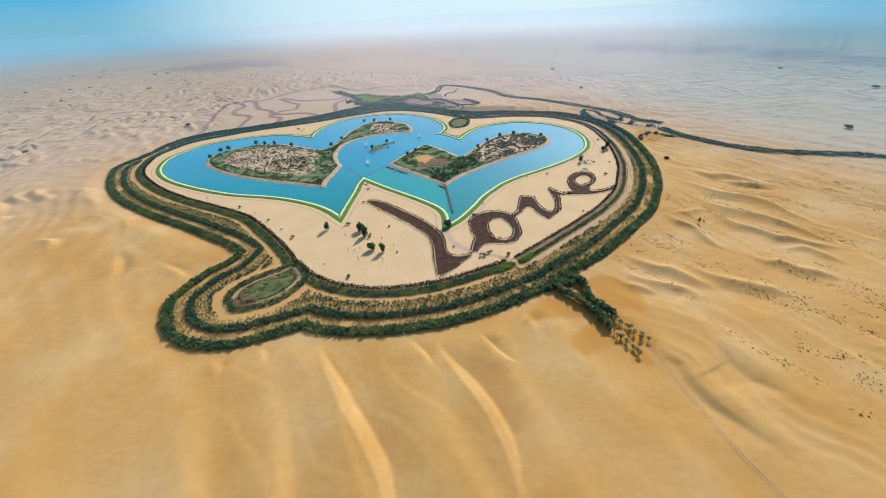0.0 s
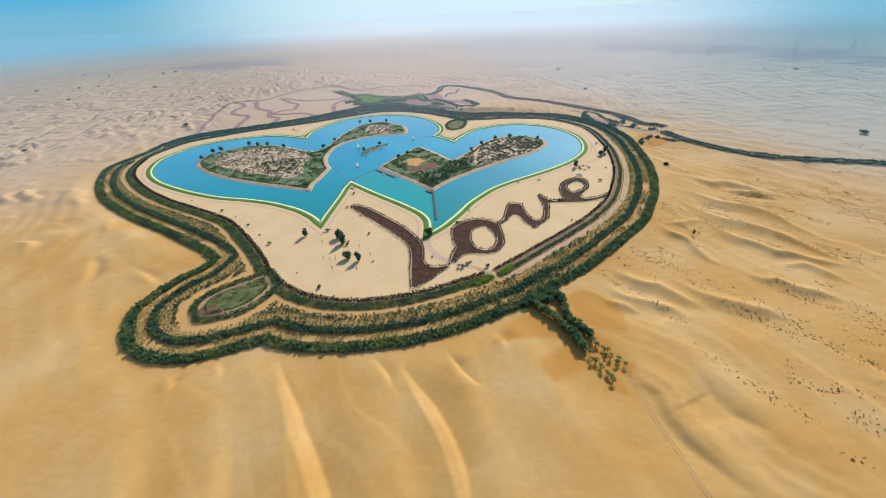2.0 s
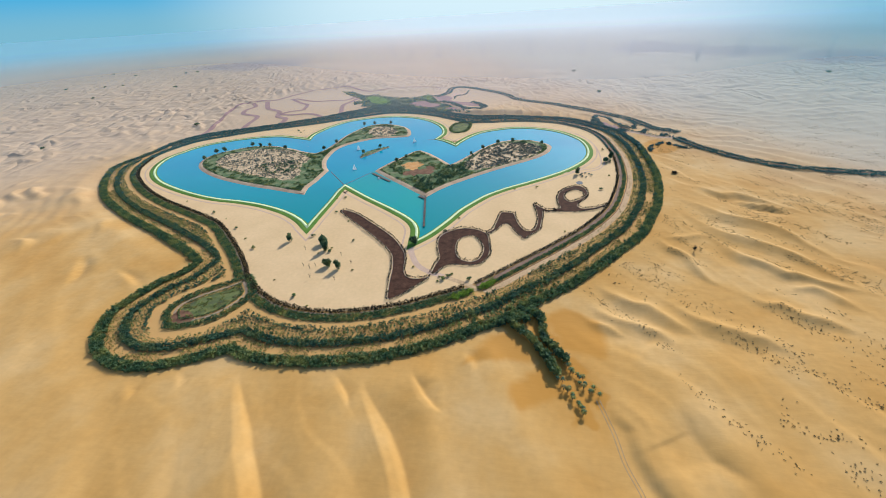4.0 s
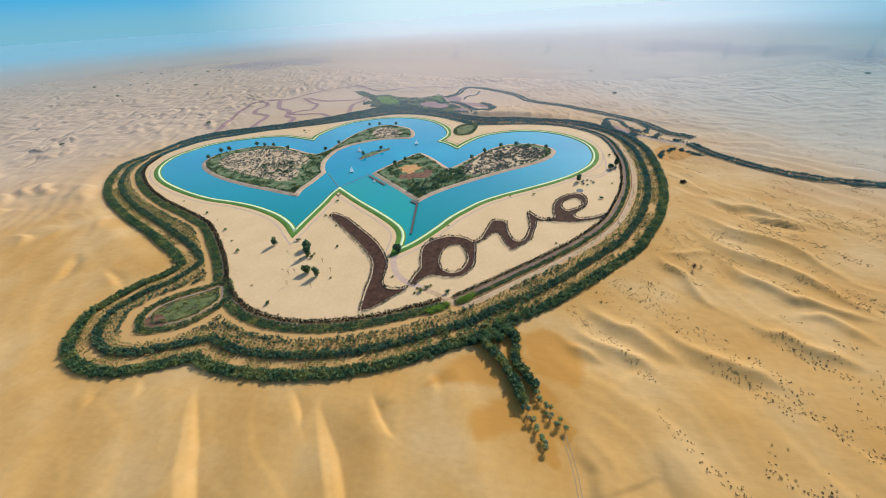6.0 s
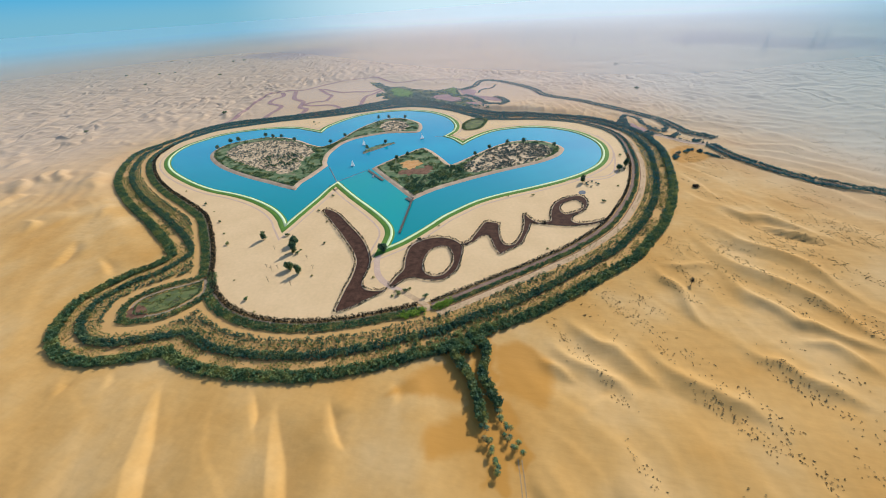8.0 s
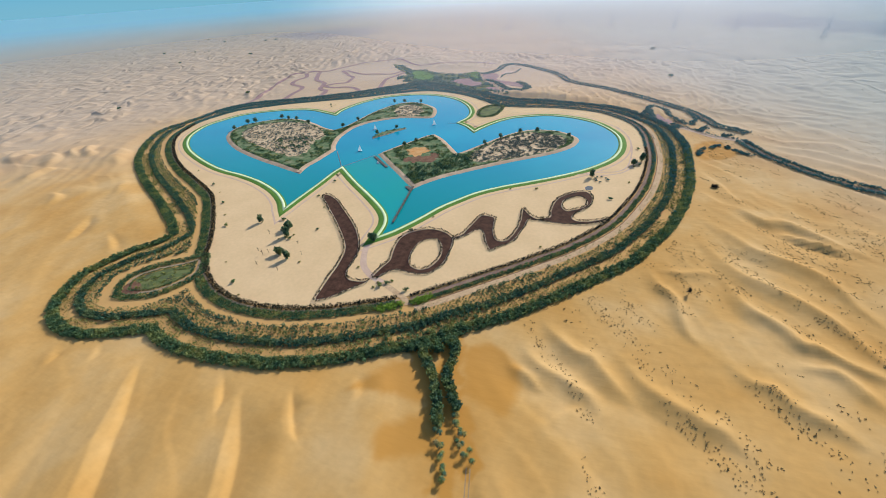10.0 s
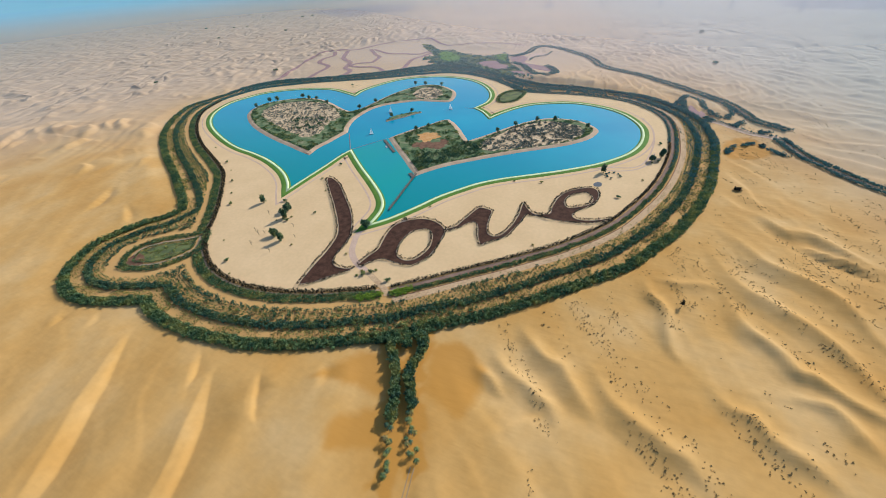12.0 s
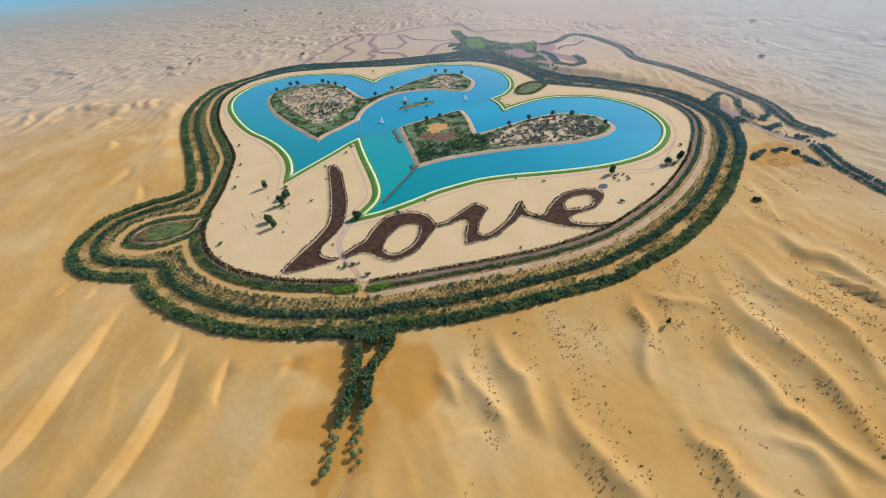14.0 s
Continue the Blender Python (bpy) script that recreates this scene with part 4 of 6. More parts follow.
# sand paler with distance and greyer eastwards, as painted haze
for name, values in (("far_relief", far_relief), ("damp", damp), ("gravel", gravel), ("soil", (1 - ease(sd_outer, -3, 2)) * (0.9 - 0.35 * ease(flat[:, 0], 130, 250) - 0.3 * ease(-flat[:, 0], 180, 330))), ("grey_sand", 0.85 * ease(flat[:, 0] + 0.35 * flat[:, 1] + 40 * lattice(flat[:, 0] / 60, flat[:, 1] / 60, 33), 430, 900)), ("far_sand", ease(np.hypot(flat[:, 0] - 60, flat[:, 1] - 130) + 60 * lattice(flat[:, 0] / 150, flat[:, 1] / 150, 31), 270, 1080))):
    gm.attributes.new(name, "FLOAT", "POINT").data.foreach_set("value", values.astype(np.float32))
ground = tagged(new("ground", gm), "rolling golden desert sand with wind-blown dune crests", "desert", kind="structure")


def ground_z(pts):
    """Height of the sheet at points."""
    i = np.clip(np.searchsorted(gx, pts[:, 0]) - 1, 0, nxg - 2)
    j = np.clip(np.searchsorted(gy, pts[:, 1]) - 1, 0, nyg - 2)
    fx, fy = (pts[:, 0] - gx[i]) / (gx[i + 1] - gx[i]), (pts[:, 1] - gy[j]) / (gy[j + 1] - gy[j])
    G = Z.reshape(nyg, nxg)
    return (G[j, i] * (1 - fx) + G[j, i + 1] * fx) * (1 - fy) + (G[j + 1, i] * (1 - fx) + G[j + 1, i + 1] * fx) * fy


# ---------------------------------------------------------------- lake, shore and islands
tagged(sheet("lake_water", side(shore, -1.0), -0.55, M["water"], thick=0.05), "calm turquoise water of two interlocked heart-shaped lakes", "lake", kind="structure")
basin = np.vstack([side(spline(SHORE_S, 3), 1.0, False)[::-1], [(20, 374), (14, 446), (-42, 502), (-68, 526)]])
tagged(sheet("lake_water_basin", basin, -0.52, M["water_green"], thick=0.03), "greener shallow water of one lake basin", "lake", kind="structure")
plaza_edge = side(inner, 1.0)
tagged(sheet("plaza_sand", plaza_edge, 0.0, M["plaza"], holes=[side(shore, 5.2)[::-1]], thick=0.4), "pale raked sand round the heart-shaped lakes", "sand", kind="structure")
tagged(ribbon("lawn_bank", shore, (1.0, 3.0, 6.2, 6.6), (0.06, 0.10, 0.06, -0.2), M["grass"]), "bright green lawn strip along the lake shore", "lawn", kind="structure")
tagged(ribbon("shore_kerb", shore, (-1.6, -1.5, 1.2, 1.3), (-0.2, 0.16, 0.16, 0.0), M["kerb"]), "pale yellow-green kerb path round the lake", "kerb", kind="structure")
tagged(ribbon("lawn_slope", shore, (-4.6, -1.05), (-0.95, 0.05), M["grass"]), "green grass slope falling to the water", "lawn", kind="structure")
tagged(ribbon("shore_track", shore, (10.5, 12.3), (0.05, 0.05), M["path"]), "thin reddish gravel track behind the lawn", "path", kind="structure")


def island(name, outline, rim, label):
    """Sandy beach sloping into the water round a planted crown."""
    n = len(outline)
    rings = [(-2.5, -1.4), (0.0, -0.5), (rim * 0.5, 0.35), (rim, 0.55)]
    verts = np.vstack([np.column_stack([side(outline, -o), np.full(n, z)]) for o, z in rings])
    faces = [(r * n + j, r * n + i, (r + 1) * n + i, (r + 1) * n + j) for r in range(3) for i in range(n) for j in [(i + 1) % n]]
    root = thing(name, 0, 0, label=label, category="island", kind="structure")
    mesh_object("beach", verts, faces, M["beach"], root, "pinkish sand rim")
    sheet("planted_soil", side(outline, -rim), 0.62, M["isle"], parent=root, label="green and brown scrubby soil")
    return root


west = island("island_west", isle_w, 6.2, "long curved island with a sandy rim and dense scrub")
east = island("island_east", isle_e, 6.2, "heart-shaped island with an orange clearing and grey scrub")
small = island("island_small", islet, 1.2, "narrow green islet with two small trees")

# ---------------------------------------------------------------- the word of planted beds
letters = {}
for name, out, hole in (("letter_l", L_OUT, None), ("letter_o", O_OUT, O_IN), ("letter_v", V_OUT, None), ("letter_e", E_OUT, E_IN)):
    o = spline(out, 1.5, closed=True)
    hs = [spline(hole, 1.5, closed=True)] if hole else []
    root = thing(name, 0, 0, label="planting bed of dark brown mulch shaped like the letter " + name[-1], category="planting bed", group="beds that spell love")
    turn_o = 1.0 if np.sum(o[:, 0] * np.roll(o[:, 1], -1) - np.roll(o[:, 0], -1) * o[:, 1]) < 0 else -1.0
    turn_h = [1.0 if np.sum(h[:, 0] * np.roll(h[:, 1], -1) - np.roll(h[:, 0], -1) * h[:, 1]) < 0 else -1.0 for h in hs]
    sheet("bed", side(o, -0.9 * turn_o), 0.12, M["mulch"], holes=[side(h, 0.9 * k) for h, k in zip(hs, turn_h)], thick=0.35, parent=root)
    letters[name] = (root, o, hs)

# ---------------------------------------------------------------- belt of trees and hedges
def row(line, off, gap, closed=True, jitter=0.5):
    q = even(side(line, off, closed), gap, closed)
    return q + rng.normal(scale=jitter, size=q.shape)


def spread(pts, r, h, cards, mat, name, label, category="hedge", size=0.30, skirt=0.05, zs=None):
    k = len(pts)
    z = ground_z(pts) if zs is None else np.full(k, zs)
    rad = r * (0.7 + 0.6 * rng.random(k))
    hei = h * (0.65 + 0.7 * rng.random(k))
    verts = leaf_cloud(np.column_stack([pts, z]), rad, hei, cards, size, skirt)
    return tagged(quads_object(name, verts, mat), label, category, kind="stuff")




def belt_filter(q, off, need=17.8):
    ok = inside(q, outer) & (away(q, outer[::2]) > off - 1.2)
    ok &= ~inside(q, inner) & (away(q, inner[::2]) > need + 0.6 * ease(q[:, 0], 100, 180))
    ok &= ~inside(q, loop) & (away(q, loop[::2]) > 9)
    return q[ok]


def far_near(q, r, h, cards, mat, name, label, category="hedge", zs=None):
    """A planted strip, mixed beyond the lake with leaves whose colour has haze painted in."""
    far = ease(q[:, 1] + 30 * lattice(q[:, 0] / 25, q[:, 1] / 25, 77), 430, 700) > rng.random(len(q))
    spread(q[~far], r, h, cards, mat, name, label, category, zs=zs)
    spread(q[far], r * 1.1, h, max(12, cards * 2 // 3), M["leaf_hazed"], name + "_north", label.replace("green", "bluish-green"), category, zs=zs)


belt = [belt_filter(row(outer, -o, 1.75, jitter=0.45), o) for o in (1.3, 3.3, 5.3, 7.0)]
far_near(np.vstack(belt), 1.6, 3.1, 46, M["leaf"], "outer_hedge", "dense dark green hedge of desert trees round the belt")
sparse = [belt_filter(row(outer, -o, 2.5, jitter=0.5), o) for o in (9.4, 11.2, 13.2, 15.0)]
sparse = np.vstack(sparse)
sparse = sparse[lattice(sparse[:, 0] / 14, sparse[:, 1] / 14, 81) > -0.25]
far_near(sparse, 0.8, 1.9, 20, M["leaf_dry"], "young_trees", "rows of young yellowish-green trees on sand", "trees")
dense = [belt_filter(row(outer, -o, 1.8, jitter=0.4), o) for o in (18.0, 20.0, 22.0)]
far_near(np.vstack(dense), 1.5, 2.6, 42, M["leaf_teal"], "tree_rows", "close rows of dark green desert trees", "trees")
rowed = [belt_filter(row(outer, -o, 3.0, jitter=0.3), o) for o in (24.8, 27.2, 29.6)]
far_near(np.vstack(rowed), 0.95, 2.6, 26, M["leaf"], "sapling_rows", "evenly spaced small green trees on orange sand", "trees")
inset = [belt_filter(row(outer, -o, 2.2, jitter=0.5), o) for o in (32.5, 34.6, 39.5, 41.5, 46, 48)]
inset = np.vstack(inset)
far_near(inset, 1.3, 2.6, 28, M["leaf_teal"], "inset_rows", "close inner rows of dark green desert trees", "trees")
# low tufts on the sand between the rows
tuft = rng.random((110000, 2)) * np.array([760, 830]) + np.array([-420, 170])
tuft = tuft[inside(tuft, outer) & ~inside(tuft, inner)]
tuft = belt_filter(tuft, 8.0, 17.5)
tuft = tuft[lattice(tuft[:, 0] / 9, tuft[:, 1] / 9, 83) > -0.25][:15000]
half = len(tuft) // 2
spread(tuft[:half], 0.75, 1.1, 9, M["leaf_dry"], "dry_tufts", "low yellowish-green tufts on sand between tree rows", "shrubs")
spread(tuft[half:], 0.8, 1.3, 9, M["leaf"], "green_tufts", "low green tufts on sand between tree rows", "shrubs")
# the belt closes to a wood beyond the lake
fill = rng.random((42000, 2)) * np.array([860, 400]) + np.array([-540, 540])
fill = fill[inside(fill, outer) & ~inside(fill, inner)]
fill = fill[(away(fill, inner[::2]) > 7.5) & (away(fill, outer[::2]) > 1.0)]
fill = fill[(ease(fill[:, 1], 600, 760) * (0.35 + 0.65 * ease(-fill[:, 0], -230, -150)) > rng.random(len(fill))) & (lattice(fill[:, 0] / 11, fill[:, 1] / 11, 85) > -0.5)][:6500]
spread(fill, 1.6, 2.4, 18, M["leaf_hazed"], "belt_wood_north", "dense green trees filling the belt beyond the lake, tinted blue as haze", "trees")
under = np.vstack([rng.random((26000, 2)) * np.array([260, 560]) + np.array([80, 230]), rng.random((22000, 2)) * np.array([330, 460]) + np.array([-510, 290])])
under = rng.permutation(under)
under = under[inside(under, outer) & ~inside(under, inner)]
under = belt_filter(under, 7.5, 19.0)
under = under[lattice(under[:, 0] / 7, under[:, 1] / 7, 87) > -0.1][:6600]
spread(under[::2], 0.9, 1.5, 12, M["leaf_dry"], "belt_shrubs", "yellowish-green shrubs between the tree rows", "shrubs")
spread(under[1::2], 1.0, 1.7, 12, M["leaf_teal"], "belt_bushes", "dark green bushes between the tree rows", "shrubs")
east_ring = spline(INNER_E, 3.0)
east_ring = east_ring[(east_ring[:, 0] > 60) & (east_ring[:, 1] < 745)]
verge_line = side(east_ring, 15.0, False)
verge_tufts = even(verge_line, 1.6, False)
verge_tufts = verge_tufts + rng.normal(scale=1.7, size=verge_tufts.shape)
spread(verge_tufts[lattice(verge_tufts[:, 0] / 6, verge_tufts[:, 1] / 6, 89) > 0.1], 0.7, 1.1, 12, M["leaf_dry"], "verge_tufts", "low yellowish tufts on the pale sand verge", "shrubs")
hed = []
gate = np.array([69.5, 284.0])
for o in (5.8, 7.5, 9.2, 11.0):
    q = row(inner, o, 1.7, closed=False, jitter=0.35)
    q = q[(q[:, 0] < 72) | ((o > 7) & (o < 10))]
    hed.append(q[~inside(q, loop) & (away(q, loop[::2]) > 2) & (np.hypot(*(q - gate).T) > 7)])
far_near(np.vstack(hed), 1.35, 1.6, 34, M["leaf"], "inner_hedge", "clipped green hedge beside the ring track")
dark = [row(inner, o, 1.5, closed=False, jitter=0.35) for o in (0.3, 1.5, 2.9)]
dark = [q[(np.hypot(*(q - gate).T) > 5) & ((k < 2) | (q[:, 0] < 66))] for k, q in enumerate(dark)]
dark = np.vstack(dark)
spread(dark[dark[:, 1] < 600], 0.95, 2.4, 28, M["leaf_dark"], "brown_hedge", "dark brown hedge edging the raked sand")
# far stretch of the hedge, haze painted into its leaf colour
spread(dark[dark[:, 1] >= 600], 1.2, 2.1, 20, M["leaf_hazed"], "hazed_hedge", "hedge edging the raked sand beyond the lake, tinted blue as haze")
tagged(ribbon("east_ring_track", east_ring, (2.9, 6.3), (0.05, 0.05), M["clay"], closed=False), "reddish-brown service track between two hedges", "track", kind="structure")
tagged(ribbon("sand_verge", east_ring, (12.2, 14.5, 17.6), (0.0, 0.05, -0.05), M["verge"], closed=False), "pale pinkish sand verge with scattered tufts", "sand", kind="structure")
tagged(ribbon("hedge_border", east_ring, (11.6, 12.3), (0.08, 0.08), M["mulch_red"], closed=False), "thin dark brown border behind the hedge", "edging", kind="structure")
tagged(ribbon("ring_track", inner, (3.4, 5.2), (0.04, 0.04), M["asphalt"], closed=False), "pale reddish service track between two hedges", "track", kind="structure")


# ---------------------------------------------------------------- single trees, shrubs and palms
def tube(bm, a, b, ra, rb, sides=6):
    """A tapered round bar from a to b."""
    a, b = Vector(a), Vector(b)
    q = (b - a).to_track_quat("Z", "Y")
    rings = []
    for p, r in ((a, ra), (b, rb)):
        rings.append([bm.verts.new(p + q @ Vector((r * math.cos(6.2832 * i / sides), r * math.sin(6.2832 * i / sides), 0))) for i in range(sides)])
    for i in range(sides):
        j = (i + 1) % sides
        bm.faces.new((rings[0][i], rings[0][j], rings[1][j], rings[1][i]))
    bm.faces.new(rings[1])
    bm.faces.new(rings[0][::-1])


def block(bm, lo, hi, taper=1.0):
    """A box from corner to corner, narrowed at its top."""
    lo, hi = Vector(lo), Vector(hi)
    c = (lo + hi) / 2
    v = []
    for z, k in ((lo.z, 1.0), (hi.z, taper)):
        for sx, sy in ((lo.x, lo.y), (hi.x, lo.y), (hi.x, hi.y), (lo.x, hi.y)):
            v.append(bm.verts.new((c.x + (sx - c.x) * k, c.y + (sy - c.y) * k, z)))
    for f in ((3, 2, 1, 0), (4, 5, 6, 7), (0, 1, 5, 4), (1, 2, 6, 5), (2, 3, 7, 6), (3, 0, 4, 7)):
        bm.faces.new([v[i] for i in f])


def tree(name, height, spread_r, cards, mat, clumps=6, low=0.45, **tags):
    """A tree at the origin: tapered trunk with limbs, and a crown of leaf sprays gathered in uneven clumps."""
    root = thing(name, 0, 0, **tags)
    bm = bmesh.new()
    fork = height * min(0.32, low * 0.8)
    tube(bm, (0, 0, -0.3), (0.1, 0.05, fork), height * 0.035, height * 0.024)
    tips = []
    for i in range(clumps):
        a = 6.2832 * (i + rng.random() * 0.6) / clumps
        r = spread_r * (0.35 + 0.35 * rng.random())
        tip = (r * math.cos(a), r * math.sin(a), height * (low + (0.78 - low) * rng.random()))
        tube(bm, (0.1, 0.05, fork * 0.92), tip, height * 0.016, height * 0.006, 5)
        tips.append(tip)
    tips.append((0, 0, height * 0.74))
    part("trunk", bm, M["bark"], root, "grey-brown trunk with thin limbs")
    t = np.array(tips)
    k = len(t)
    t[:, 2] -= height * (0.27 if spread_r < 0.6 * height else 0.42)
    verts = leaf_cloud(t, spread_r * (0.48 + 0.2 * rng.random(k)), np.full(k, height * 0.5), cards // k, 0.36, 0.0)
    quads_object("crown", verts, mat, root)
    return root


def at_ground(x, y, s=1.0, turn=0.0, z=None):
    zz = float(ground_z(np.array([[x, y]]))[0]) if z is None else z
    return pose(x, y, zz, 0, 0, turn) @ Matrix.Scale(s, 4)


def plant(masters, spots, size=(0.8, 1.25), z=None):
    """Copies of the masters on the spots; the masters take the first spots themselves."""
    for i, (x, y) in enumerate(spots):
        ob = masters[i % len(masters)]
        m = at_ground(x, y, size[0] + (size[1] - size[0]) * rng.random(), 360 * rng.random(), z)
        if i < len(masters):
            ob.matrix_basis = m
        else:
            copy_thing(ob, m)


# trees of the belt that stand nearest
belt_kinds = [tree("tree", 4.4 + 0.5 * i, 1.9 + 0.15 * i, 150, M["leaf" if i % 3 else "leaf_dry"], 5 + i % 2, label="bushy dark green desert tree in the planted belt" if i % 3 else "yellowish-green young desert tree in the planted belt",
                   category="tree", group="trees of the belt") for i in range(5)]
near_rows = np.vstack([row(outer, -o, 3.4, jitter=0.9) for o in (3.0, 20.5, 24.0, 27.5)])
near_rows = near_rows[inside(near_rows, outer) & (near_rows[:, 1] < 276) & (near_rows[:, 0] > -95) & (near_rows[:, 0] < 150)]
near_rows = near_rows[(away(near_rows, inner[::2]) > 16) & ~inside(near_rows, inner)]
plant(belt_kinds, near_rows[rng.permutation(len(near_rows))[:130]], (0.5, 0.8))

# trees on the raked sand
lone_kinds = [tree("tree", 8.0, 2.0, 800, M["leaf_teal"], 9, 0.3, label="tall dark green tree on bare raked sand", category="tree", group="trees on the raked sand"),
              tree("tree", 7.0, 3.0, 900, M["leaf_teal"], 9, 0.3, label="round dark green tree on bare raked sand", category="tree", group="trees on the raked sand")]
plant(lone_kinds, [(-108, 346), (-55, 306), (-44, 302), (-72, 342), (198, 505), (16, 343), (252, 556), (243, 545), (-66, 331)], (0.95, 1.2), 0.0)
bush_kinds = [tree("shrub", 2.2, 1.6, 110, M["leaf_dry"], 4, label="low brownish-green shrub on raked sand", category="shrub", group="shrubs on the raked sand"),
              tree("shrub", 2.6, 1.7, 110, M["leaf"], 4, label="low dark green shrub on raked sand", category="shrub", group="shrubs on the raked sand")]
SHRUBS = [(-61, 334), (-66, 329), (-71, 325), (-61, 328), (-94, 285), (-68, 265), (-53, 254), (-44, 347), (-61, 385), (-81, 406), (-92, 440), (-82, 442), (-31, 300),
          (-88, 355), (-282, 436), (-227, 406), (-203, 391), (-179, 371), (-157, 350), (-139, 333), (21, 305), (69, 289), (158, 364), (215, 458), (235, 498),
          (249, 545), (243, 540), (252, 593), (118, 461), (43, 365), (56, 391), (144, 466), (45, 292), (52, 293), (44, 286), (48, 289), (55, 296), (-258, 724), (-257, 736), (-268, 737)]
plant(bush_kinds, SHRUBS, (0.7, 1.15), 0.0)
plant([tree("shrub", 3.0, 2.0, 120, M["leaf_hazed"], 5, label="dark round shrub in a ring on raked sand", category="shrub", group="ring of shrubs")],
      [(208 + 6.5 * math.cos(a), 500 + 6.5 * math.sin(a)) for a in np.arange(0, 5.2, 0.75)], (0.7, 1.0), 0.0)


def bare_tree(height):
    root = thing("bare_tree", 0, 0, label="leafless young tree with thin pinkish stems", category="tree", group="bare trees on the raked sand")
    bm = bmesh.new()
    tube(bm, (0, 0, -0.3), (0.1, 0, height * 0.8), 0.20, 0.07)
    part("trunk", bm, M["bark"], root)
    for k in range(6):
        bm = bmesh.new()
        a = 1.1 * k + 0.6 * rng.random()
        z = height * (0.3 + 0.08 * k)
        reach = 1.5 - 0.15 * k
        elbow = (0.5 * reach * math.cos(a), 0.5 * reach * math.sin(a), z + 0.7)
        tip = (reach * math.cos(a), reach * math.sin(a), z + 2.0)
        tube(bm, (0.05, 0, z), elbow, 0.10, 0.07, 5)
        tube(bm, elbow, tip, 0.07, 0.03, 5)
        tube(bm, elbow, (elbow[0] * 1.2 - 0.3 * math.sin(a), elbow[1] * 1.2 + 0.3 * math.cos(a), z + 1.6), 0.05, 0.02, 5)
        branch = part("branch", bm, M["bark"], root)
        tagged(quads_object("twigs", leaf_cloud(np.array([[tip[0], tip[1], tip[2] - 0.6]]), np.array([0.55]), np.array([1.1]), 9, 0.22, 0.0), M["twig"], branch, "sparse pinkish-brown twigs"), kind="stuff")
    return root


plant([bare_tree(6.0)], [(-64, 288), (-70, 302), (-77, 305), (-48, 322), (-35, 309), (-42, 286), (-66, 305), (-86, 331)], (0.8, 1.1), 0.0)

isle_kinds = [tree("tree", 6.5, 2.4, 240, M["leaf_teal"], 7, 0.32, label="dark green tree at the edge of an island", category="tree", group="trees on the islands")]
plant(isle_kinds, [(-357, 584), (-356, 614), (-346, 622), (-311, 647), (-295, 645), (-277, 643), (-242, 626), (-174, 620), (-164, 653), (-145, 760), (-125, 762), (-94, 763),
                   (-43, 559), (-31, 574), (64, 580), (81, 606), (104, 630), (127, 634), (-102, 597), (-82, 623), (170, 622)], (0.85, 1.2), 0.6)


def palm(height, mat):
    root = thing("palm", 0, 0, label="date palm with drooping grey-green fronds beside the sandy lane", category="palm", group="palms along the lane")
    bm = bmesh.new()
    for i in range(4):
        tube(bm, (0.06 * i, 0, -0.3 + height * i / 4), (0.06 * (i + 1), 0, height * (i + 1) / 4), 0.30 - 0.03 * i, 0.24 - 0.03 * i, 7)
    part("trunk", bm, M["bark"], root)
    bm = bmesh.new()
    for k in range(18):
        a, lift = 6.2832 * k / 18 + 0.2 * rng.random(), 0.2 + 0.9 * rng.random()
        side_v = Vector((-math.sin(a), math.cos(a), 0))
        last = None
        for s in range(5):
            t = s / 4
            rr = 2.7 * t
            p = Vector((0.24 + rr * math.cos(a), rr * math.sin(a), height + lift * 1.6 * t - 2.2 * t * t))
            w = 0.36 * (1 - 0.75 * t) + 0.05
            cur = [bm.verts.new(p - side_v * w - Vector((0, 0, 0.12))), bm.verts.new(p), bm.verts.new(p + side_v * w - Vector((0, 0, 0.12)))]
            if last:
                bm.faces.new((last[0], last[1], cur[1], cur[0]))
                bm.faces.new((last[1], last[2], cur[2], cur[1]))
            last = cur
    part("fronds", bm, mat, root)
    return root


lane_a, lane_b = spline(LANE_A, 2.0), spline(LANE_B, 2.0)
palms = [tuple(p + rng.normal(scale=1.3, size=2)) for ln in (lane_a, lane_b) for p in even(ln[int(len(ln) * 0.56):], 1.5, False)]
plant([palm(4.6, M["leaf"]), palm(5.6, M["leaf_teal"]), palm(5.2, M["leaf_dry"])], palms, (0.7, 0.95))
thick = [even(ln[:int(len(ln) * 0.66)], 1.9, False) for ln in (lane_a, lane_b)]
thick = np.vstack([q + o for q in thick for o in ((0, 0), (1.6, 0.8))])
lane_kinds = [tree("tree", 6.2, 2.5, 200, M["leaf"], 6, label="dense dark green tree in a double row along the lane", category="tree", group="trees along the lane"),
              tree("tree", 5.4, 2.3, 200, M["leaf_teal"], 6, label="dense bluish-green tree in a double row along the lane", category="tree", group="trees along the lane")]
plant(lane_kinds, [tuple(p) for p in thick + rng.normal(scale=0.5, size=thick.shape)], (0.8, 1.15))
knot = np.array([(104, 243), (108, 246), (113, 250), (110, 243), (101, 246), (98, 243), (93, 240), (117, 248)], float)
mid = rng.random((900, 2)) * np.array([120, 75]) + np.array([48, 216])
mid = mid[inside(mid, outer) & (away(mid, outer[::2]) > 6) & (away(mid, outer[::2]) < 21) & (rng.random(900) < 1.1 - np.abs(mid[:, 0] - 98) / 55)]
spread(mid, 1.5, 2.9, 34, M["leaf"], "knot_trees", "dense green trees filling the belt behind the lane", "trees")
